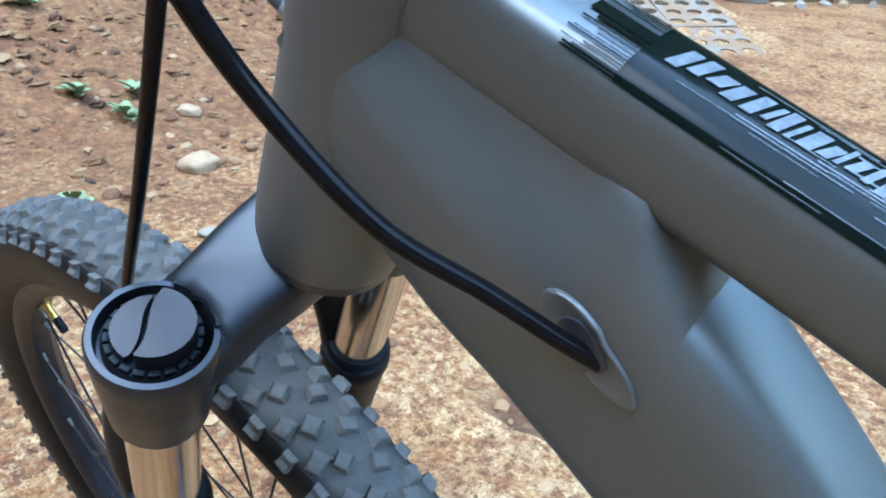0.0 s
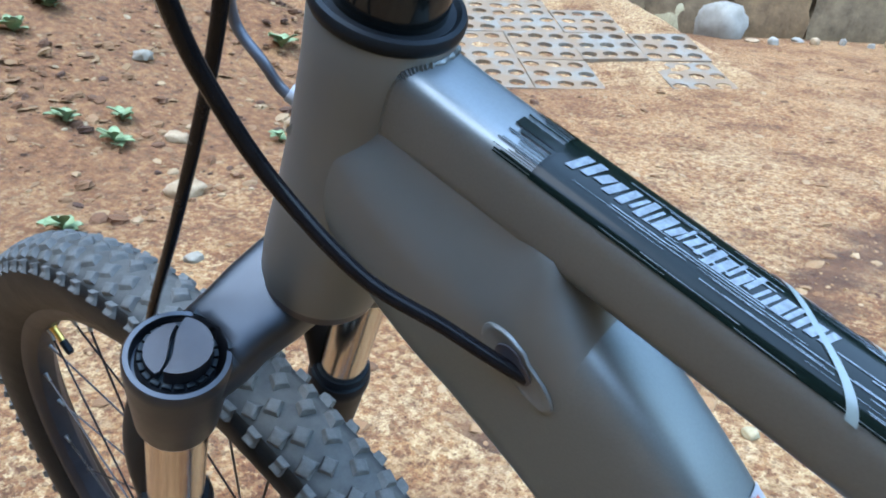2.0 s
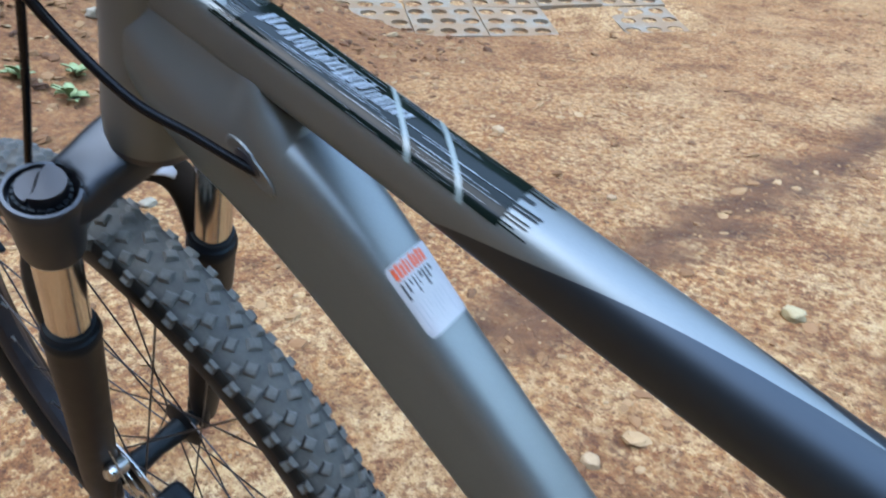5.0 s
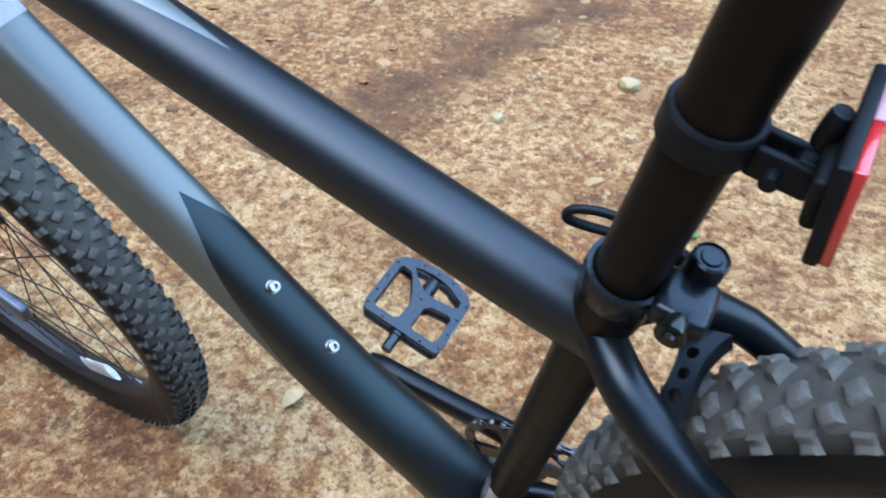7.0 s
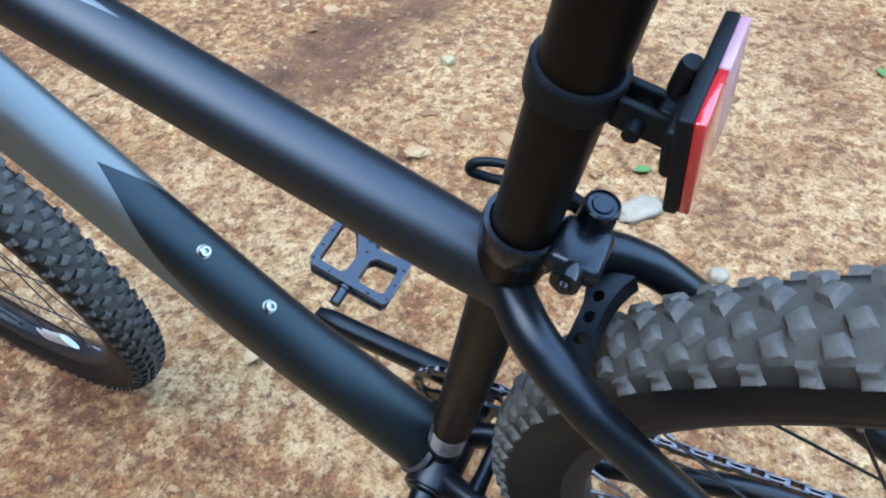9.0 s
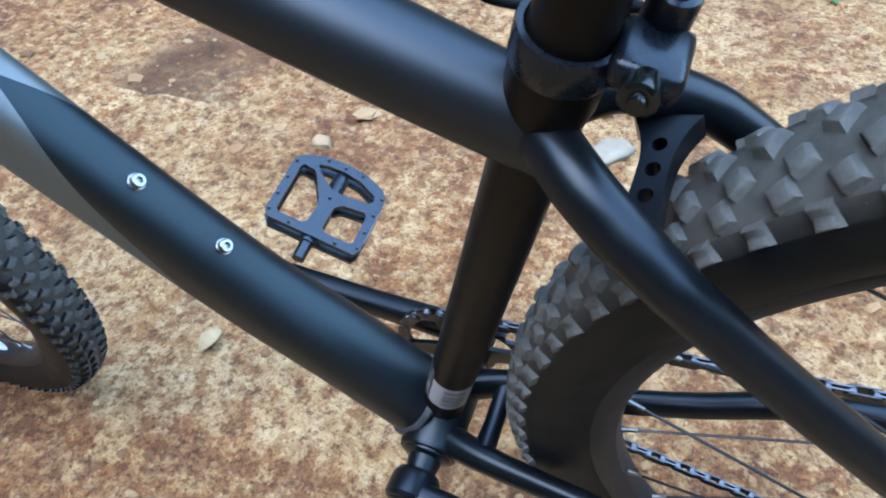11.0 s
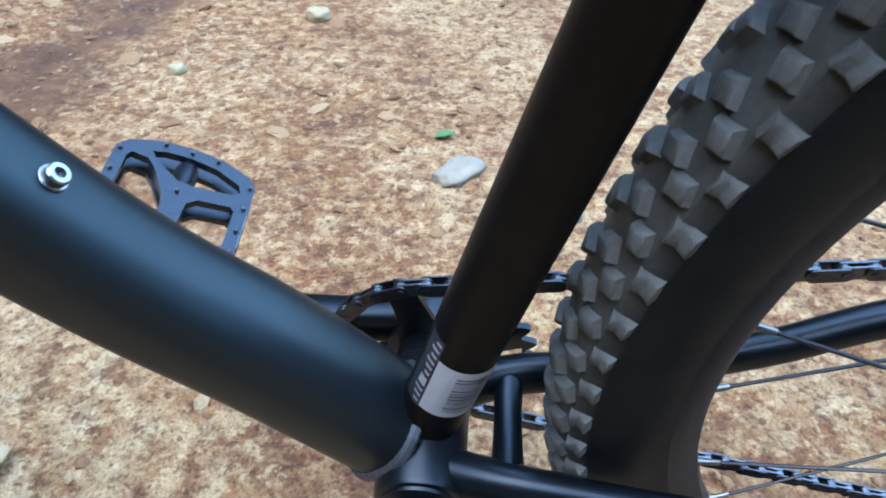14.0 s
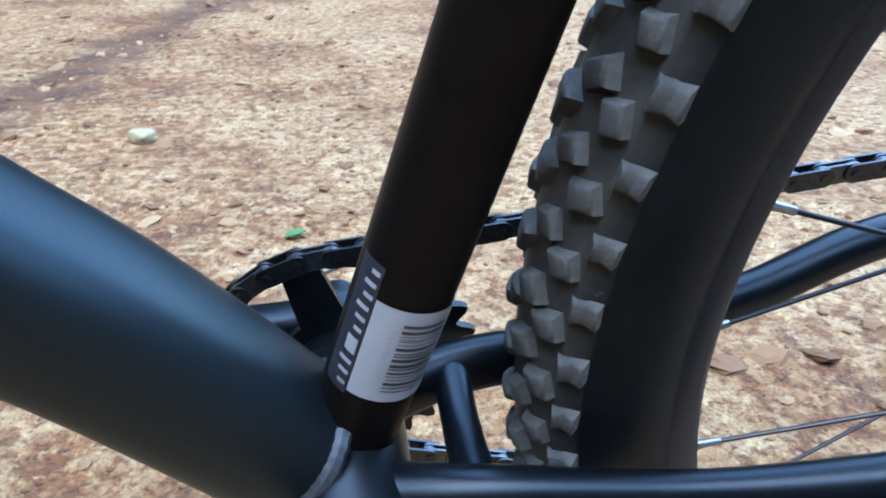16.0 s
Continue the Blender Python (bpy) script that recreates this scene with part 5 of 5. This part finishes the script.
def build_ground():
    def axis(fine_lo, fine_hi, step):
        mid = list(np.arange(fine_lo, fine_hi + step / 2, step))
        lo, hi, s = [], [], step
        a, b = fine_lo, fine_hi
        while a > -70 or b < 70:
            s *= 1.35
            a, b = a - s, b + s
            lo.append(a)
            hi.append(b)
        return lo[::-1] + mid + hi

    xs, ys = axis(-1.9, 1.1, 0.0125), axis(-0.55, 2.6, 0.0125)
    nx, ny = len(xs), len(ys)
    verts = [(x, y, height(x, y)) for y in ys for x in xs]
    faces = [(j * nx + i, j * nx + i + 1, (j + 1) * nx + i + 1, (j + 1) * nx + i) for j in range(ny - 1) for i in range(nx - 1)]
    me = bpy.data.meshes.new("ground")
    me.from_pydata(verts, [], faces)
    me.polygons.foreach_set("use_smooth", [True] * len(faces))
    me.materials.append(earth_material())
    return tagged(new("ground", me), "uneven reddish bare earth with pale chips and grit", "ground", kind="structure")


ground = build_ground()


def chip_material(name, stops, tone=0.42):
    stops = [(at, (r * tone * 1.10, g * tone * 0.96, b * tone * 0.76)) for at, (r, g, b) in stops]
    m = material(name, (0.4, 0.3, 0.2), 0.85)
    geo = node(m, "NewGeometry")
    link(m, ramp(m, geo.outputs["Random Per Island"], stops), principled(m).inputs["Base Color"])
    bump(m, noise_of(m, 300, 4), 0.4, 0.001)
    return m


M_CHIPS = chip_material("earth_chips", [(0.0, (0.24, 0.125, 0.058)), (0.35, (0.38, 0.215, 0.105)), (0.75, (0.52, 0.35, 0.20)), (1.0, (0.62, 0.46, 0.29))])


M_CLODS = chip_material("earth_clods", [(0.0, (0.10, 0.045, 0.02)), (0.45, (0.26, 0.125, 0.055)), (0.8, (0.42, 0.25, 0.13)), (0.97, (0.56, 0.42, 0.27)), (1.0, (0.66, 0.56, 0.42))])


def scatter(name, label, count, area, sizes, flat, mat, seed):
    """Loose chips and grit, joined as one."""
    rng = random.Random(seed)
    verts, faces = [], []
    x0, y0, x1, y1 = area
    made = 0
    while made < count:
        x, y = rng.uniform(x0, x1), rng.uniform(y0, y1)
        if noise.noise(Vector((x * 1.7, y * 1.7, seed))) + rng.uniform(-0.5, 0.8) < 0:
            continue
        made += 1
        s = sizes[0] * (sizes[1] / sizes[0]) ** (rng.random() ** 2.2)
        z = height(x, y) + s * flat * 0.15
        turn, n = rng.uniform(0, 6.28), rng.choice((5, 6, 7))
        long = rng.uniform(0.55, 1.0)
        tilt = rng.uniform(-0.3, 0.3), rng.uniform(-0.3, 0.3)
        base = len(verts)
        for ring, (rr, zz) in enumerate(((1.0, -0.25), (0.92, 0.25), (0.5, 0.5))):
            for k in range(n):
                w = 6.2832 * k / n + 0.3 * ring
                q = rng.uniform(0.75, 1.1)
                a, b = rr * q * s * math.cos(w), rr * q * s * long * math.sin(w)
                verts.append((x + a * math.cos(turn) - b * math.sin(turn), y + a * math.sin(turn) + b * math.cos(turn), z + zz * s * flat + tilt[0] * a + tilt[1] * b))
        for r in range(2):
            for k in range(n):
                faces.append((base + r * n + k, base + r * n + (k + 1) % n, base + (r + 1) * n + (k + 1) % n, base + (r + 1) * n + k))
        faces.append(tuple(base + 2 * n + k for k in range(n)))
    me = bpy.data.meshes.new(name)
    me.from_pydata(verts, [], faces)
    me.materials.append(mat)
    return tagged(new(name, me), label, "gravel", kind="stuff")


scatter("grit", "pale and brown grit and chips lying on the earth", 6000, (-1.8, -0.4, 0.9, 2.4), (0.0020, 0.0100), 0.90, M_CHIPS, 1)
scatter("gravel", "coarser stones and clods on the far earth", 5000, (-5.5, 0.2, 2.0, 6.0), (0.006, 0.030), 0.5, M_CHIPS, 2)
scatter("clods", "earth clods and stones on the bank", 3000, (-6.0, -0.5, -2.2, 3.2), (0.008, 0.040), 0.85, M_CLODS, 3)
M_LITTER = chip_material("leaf_litter", [(0.0, (0.22, 0.115, 0.055)), (0.5, (0.38, 0.235, 0.115)), (1.0, (0.52, 0.37, 0.205))])
scatter("leaf_litter", "dry leaf scraps and bark lying on the earth", 700, (-5.5, -0.4, 1.6, 4.5), (0.004, 0.014), 0.16, M_LITTER, 5)
scatter("leaf_litter", "pale dry leaf scraps on the bank", 1300, (-6.0, -0.4, -2.2, 3.0), (0.010, 0.045), 0.12, M_LITTER, 6)


# single stones and leaves
def stone(label, at, size, mat, seed, cat="stone", name="stone"):
    bm = bmesh.new()
    bmesh.ops.create_icosphere(bm, subdivisions=3, radius=1.0)
    for v in bm.verts:
        d = v.co.normalized()
        n = noise.noise(d * 1.6 + Vector((seed, 0, 0))) * 0.22 + noise.noise(d * 3 + Vector((0, seed, 0))) * 0.12
        q = max(abs(d.x), abs(d.y), abs(d.z))
        v.co = d * (1 + n) * (0.6 + 0.4 / q)
    bm.transform(Matrix.Diagonal((*(s / 2 for s in size), 1)))
    smooth(bm, 35)
    z = height(at[0], at[1])
    ob = part(name, bm, mat)
    ob.matrix_basis = pose(at[0], at[1], z + size[2] * 0.28, seed * 7 % 12 - 6, seed * 5 % 10 - 5, seed * 47)
    return tagged(ob, label, cat, "stones on the earth")


M_CREAM = grained("cream_stone", (0.225, 0.172, 0.088), (0.33, 0.27, 0.155), 0.8, 40, relief=0.002)
M_PALESTONE = grained("pale_grey_stone", (0.165, 0.138, 0.098), (0.245, 0.212, 0.157), 0.8, 45, relief=0.002)
M_BOULDER = grained("whitish_stone", (0.1657, 0.1439, 0.1089), (0.2614, 0.2396, 0.1960), 0.8, 12, relief=0.004)
M_RUST = grained("rusty_stone", (0.1960, 0.0871, 0.0350), (0.2614, 0.1393, 0.0653), 0.85, 20, relief=0.003)
M_OCHRE = grained("ochre_stone", (0.2285, 0.1469, 0.0759), (0.3374, 0.2450, 0.1469), 0.85, 30, relief=0.003)
stone("small cream yellow stone on the earth", (-0.288, 1.244), (0.052, 0.044, 0.03), M_CREAM, 3)
stone("flat pale grey stone slab on the earth", (0.036, 0.650), (0.085, 0.058, 0.020), M_PALESTONE, 5)
stone("small pale pebble on the earth", (0.191, 0.55), (0.030, 0.026, 0.02), M_PALESTONE, 8)
stone("small whitish stone on the earth", (-0.495, 0.965), (0.032, 0.030, 0.02), M_CREAM, 9)
stone("rusty ochre pebble on the earth", (-0.436, 0.545), (0.034, 0.028, 0.02), M_OCHRE, 12)
for i, (x, y, s) in enumerate(((-2.75, 1.22, 0.09), (-2.35, 0.98, 0.12), (-3.4, 1.5, 0.10), (-2.6, 1.7, 0.15), (-2.2, 1.35, 0.08), (-1.9, 0.7, 0.05), (-1.5, 1.9, 0.05), (-0.9, 1.6, 0.03))):
    stone("loose tan field stone on the bare earth", (x, y), (s, s * 0.8, s * 0.5), (M_OCHRE, M_OCHRE, M_PALESTONE)[i % 3], 20 + i)

M_LEAF = grained("green_leaf", (0.0245, 0.0700, 0.0140), (0.0490, 0.1330, 0.0245), 0.5, 80)
M_WEED = grained("weed_leaf", (0.105, 0.152, 0.058), (0.195, 0.245, 0.120), 0.6, 60)
M_DRY = grained("dry_leaf", (0.2450, 0.1634, 0.0759), (0.3598, 0.2722, 0.1526), 0.75, 60, relief=0.001)


def leaf_mesh(length, width, curl, bm=None, m=None):
    b = bmesh.new()
    rows = []
    for i in range(7):
        v = i / 6
        w = width / 2 * math.sin(math.pi * min(1, v * 0.94 + 0.03)) ** 0.8
        z = curl * length * (v * (1 - v))
        rows.append([b.verts.new((length * v, s * w, z + 0.15 * width * abs(s))) for s in (-1, 0, 1)])
    for r0, r1 in zip(rows, rows[1:]):
        for k in range(2):
            b.faces.new((r0[k], r1[k], r1[k + 1], r0[k + 1]))
    geom = bmesh.ops.extrude_face_region(b, geom=b.faces[:])
    bmesh.ops.translate(b, vec=(0, 0, -0.0006), verts=[v for v in geom["geom"] if isinstance(v, bmesh.types.BMVert)])
    bmesh.ops.recalc_face_normals(b, faces=b.faces)
    smooth(b, 60)
    if m is not None:
        b.transform(m)
    return b if bm is None else join(bm, b)


def leaf(label, at, length, width, mat, turn, curl=0.3):
    ob = part("leaf", leaf_mesh(length, width, curl), mat)
    ob.matrix_basis = pose(at[0], at[1], height(at[0], at[1]) + 0.004, 4, -5, turn)
    return tagged(ob, label, "leaf", "fallen leaves")


leaf("small fresh green leaf fallen on the earth", (-0.008, 0.752), 0.034, 0.018, M_LEAF, 20)
leaf("curled dry yellow leaf fallen on the earth", (-0.385, 0.100), 0.040, 0.024, M_DRY, 75, 0.8)
leaf("small green leaf fallen on the earth", (0.36, 1.25), 0.03, 0.017, M_LEAF, 120)


def weed(at, size, seed):
    """A low rosette of broad weed leaves."""
    rng = random.Random(seed)
    z = height(at[0], at[1])
    p = holder("weed", None, pose(at[0], at[1], z))
    tagged(p, "low pale green weed growing on the bare earth", "weed", "weeds")
    for k in range(9):
        bm = leaf_mesh(size * rng.uniform(0.6, 1.0), size * rng.uniform(0.5, 0.7), 0.4, m=pose(0, 0, 0.004 + 0.003 * k, 0, -rng.uniform(5, 45), k * 40 + rng.uniform(-15, 15)))
        part("weed_leaf", bm, M_WEED, p)
    return p


for i, (x, y, s) in enumerate(((-2.80, 1.0, 0.07), (-2.95, 1.12, 0.06), (-3.0, 0.93, 0.07), (-3.9, 1.35, 0.12), (-3.7, 1.1, 0.10), (-2.3, 0.55, 0.07), (-4.4, 1.8, 0.14), (-2.55, 1.55, 0.05), (-3.3, 2.2, 0.10), (-4.6, 1.2, 0.16))):
    weed((x, y), s * 1.1, 40 + i)

# ---- drive of pierced paving blocks, rising behind ----
M_CONCRETE = grained("pale_concrete", (0.1306, 0.1079, 0.0782), (0.1961, 0.1762, 0.1435), 0.9, 14, relief=0.003)
pb = principled(M_CONCRETE)
under = pb.inputs["Base Color"].links[0].from_socket
tc, info = node(M_CONCRETE, "TexCoord"), node(M_CONCRETE, "ObjectInfo")
place = node(M_CONCRETE, "VectorMath")
place.operation = "ADD"
link(M_CONCRETE, tc.outputs["Object"], place.inputs[0])
link(M_CONCRETE, info.outputs["Location"], place.inputs[1])
soiled = node(M_CONCRETE, "TexNoise", Scale=4.5, Detail=6, Roughness=0.65)
link(M_CONCRETE, place.outputs[0], soiled.inputs["Vector"])
dirt = node(M_CONCRETE, "Mix")
dirt.data_type = "RGBA"
link(M_CONCRETE, ramp(M_CONCRETE, soiled.outputs["Fac"], [(0.38, (0, 0, 0)), (0.54, (0.9, 0.9, 0.9))]), dirt.inputs["Factor"])
link(M_CONCRETE, under, dirt.inputs[6])
dirt.inputs[7].default_value = (0.175, 0.112, 0.062, 1)
link(M_CONCRETE, dirt.outputs[2], pb.inputs["Base Color"])
drive = holder("pavement", None, Matrix.Translation((-2.62, 3.16, -0.01)) @ pose(0, 0, 0, 0, 0, 49) @ pose(0, 0, 0, 13, 0, 0))
tagged(drive, "pale concrete grass pavers half buried in earth", "pavement", kind="structure")
holes = []
for r in range(3):
    for c in range(3):
        holes.append(ring_of(10, 0.050, (c - 1) * 0.138 + (0.014 if r % 2 else -0.014), (r - 1) * 0.138, 0.84))
pb = plate([(-0.209, -0.209), (0.209, -0.209), (0.209, 0.209), (-0.209, 0.209)], holes, 0.08, Matrix())
paver_me = bpy.data.meshes.new("paver")
pb.to_mesh(paver_me)
pb.free()
paver_me.materials.append(M_CONCRETE)
rng = random.Random(8)
for j in range(11):
    for i in range(-3, 6):
        if i > 3.9 - 0.70 * j or i < -1 or (j == 0 and i == 2):
            continue
        o = new("paver", paver_me)
        o.parent = drive
        o.matrix_basis = pose(i * 0.424 + rng.uniform(-0.012, 0.012), 0.18 + j * 0.424, -0.024 + rng.uniform(-0.010, 0.006), rng.uniform(-1.5, 1.5), rng.uniform(-1.5, 1.5), rng.uniform(-1, 1))
bed = bmesh.new()
bmesh.ops.create_grid(bed, x_segments=90, y_segments=130, size=0.5)
bed.transform(pose(0.35, 3.0, 0.0) @ Matrix.Diagonal((4.4, 6.4, 1, 1)))
for v in bed.verts:
    v.co.z -= 0.55 * max(0.0, v.co.x - 1.75 + 0.27 * v.co.y)
    v.co.z += 0.016 * noise.noise(v.co * 2.2) + 0.010 * noise.noise(v.co * 9)
smooth(bed)
part("paver_bed", bed, ground.data.materials[0], drive)

# ---- rough stone retaining wall ----
wall = holder("wall_north", None, Matrix.Translation((-3.3, 6.15, 0)) @ pose(0, 0, 0, 0, 0, 36))
tagged(wall, "dry retaining wall of big tan field stones", "wall", kind="structure")
M_WALLSTONE = material("tan_wall_stone", (0.4, 0.3, 0.18), 0.85)
info = node(M_WALLSTONE, "ObjectInfo")
mixw = node(M_WALLSTONE, "Mix")
mixw.data_type, mixw.blend_type = "RGBA", "MULTIPLY"
mixw.inputs["Factor"].default_value = 1.0
link(M_WALLSTONE, ramp(M_WALLSTONE, info.outputs["Random"], [(0.0, (0.15, 0.108, 0.06)), (0.4, (0.17, 0.10, 0.042)), (0.7, (0.115, 0.072, 0.033)), (1.0, (0.175, 0.125, 0.066))]), mixw.inputs[6])
link(M_WALLSTONE, ramp(M_WALLSTONE, noise_of(M_WALLSTONE, 9, 6, 0.65), [(0.3, (0.45, 0.42, 0.36)), (0.65, (1, 1, 1))]), mixw.inputs[7])
link(M_WALLSTONE, mixw.outputs[2], principled(M_WALLSTONE).inputs["Base Color"])
bump(M_WALLSTONE, noise_of(M_WALLSTONE, 22, 6), 0.6, 0.012)
M_JOINT = grained("dark_wall_joint", (0.05, 0.035, 0.022), (0.11, 0.075, 0.045), 0.95, 20, relief=0.004)
for row in range(3):
    x = -0.6 + 0.2 * (row % 2)
    k = 0
    while x < 9.0:
        wd, ht = rng.uniform(0.50, 0.85), rng.uniform(0.44, 0.50)
        bm = bmesh.new()
        bmesh.ops.create_cube(bm, size=1.0)
        bmesh.ops.subdivide_edges(bm, edges=bm.edges[:], cuts=4, use_grid_fill=True)
        for v in bm.verts:
            d = v.co * 2
            n3 = Vector((abs(d.x) ** 4, abs(d.y) ** 4, abs(d.z) ** 4))
            s = (n3.x + n3.y + n3.z) ** 0.25 or 1
            v.co = d / 2 * (0.72 + 0.28 * max(abs(d.x), abs(d.y), abs(d.z)) / s) * (1 + 0.16 * noise.noise(d * 1.2 + Vector((x, row, 0))))
        bm.transform(Matrix.Diagonal((wd, 0.4, ht, 1)))
        smooth(bm, 50)
        o = part("wall_stone", bm, M_WALLSTONE, wall)
        o.matrix_basis = pose(x + wd / 2, rng.uniform(-0.03, 0.03), 0.20 + row * 0.47, 0, rng.uniform(-4, 4), rng.uniform(-4, 4))
        x += wd * 0.985
        k += 1
fill = block((10.0, 0.3, 1.35), pose(4.2, 0.20, 0.55), 0.05)
part("wall_core", fill, M_JOINT, wall)
stone("white boulder at the foot of the stone wall", (-2.62, 6.42), (0.50, 0.36, 0.36), M_BOULDER, 61, "boulder", "boulder")
stone("cream boulder at the foot of the stone wall", (-3.03, 6.30), (0.36, 0.34, 0.40), M_CREAM, 62, "boulder", "boulder")
stone("rusty brick-coloured stone by the drive", (-3.42, 6.40), (0.26, 0.16, 0.14), M_RUST, 63, "stone", "stone")
for i in range(14):
    stone("pale rubble along the foot of the wall", (-2.3 + 0.16 * i + rng.uniform(-0.05, 0.05), 6.35 + 0.118 * i + rng.uniform(-0.16, 0.10)), (rng.uniform(0.04, 0.15), rng.uniform(0.04, 0.11), rng.uniform(0.03, 0.08)), M_BOULDER if i % 3 else M_OCHRE, 70 + i, "stone", "stone")

# ---- added foliage ring all round, far behind and unseen, to shape sky light ----
def woods():
    rng = random.Random(21)
    verts, faces = [], []
    for k in range(52000):
        w = rng.uniform(0, 6.2832)
        r = rng.uniform(11.5, 14.5)
        # kept low around +x so that open sky reflects in the tube faces
        z = rng.random() ** 1.1 * (1.0 - 0.85 * max(0.0, math.cos(w - 0.44)) ** 1.5) * (15.5 + 4.0 * math.sin(w) + 3.0 * noise.noise(Vector((3 * math.cos(w), 3 * math.sin(w), 0))))
        s = rng.uniform(0.35, 0.8)
        c = Vector((r * math.cos(w), r * math.sin(w), z))
        a = Vector((rng.uniform(-1, 1), rng.uniform(-1, 1), rng.uniform(-1, 1))).normalized() * s
        b = a.orthogonal().normalized() * s * 0.5
        base = len(verts)
        verts += [tuple(c - a), tuple(c + b), tuple(c + a), tuple(c - b)]
        faces.append((base, base + 1, base + 2, base + 3))
    me = bpy.data.meshes.new("woods")
    me.from_pydata(verts, [], faces)
    m = chip_material("screen_foliage", [(0.0, (0.02, 0.04, 0.012)), (0.5, (0.04, 0.075, 0.02)), (1.0, (0.08, 0.12, 0.035))], 0.7)
    me.materials.append(m)
    return tagged(new("woods", me), "unseen ring of green foliage added to block and shape the sky light", "woods", kind="stuff")


woods()
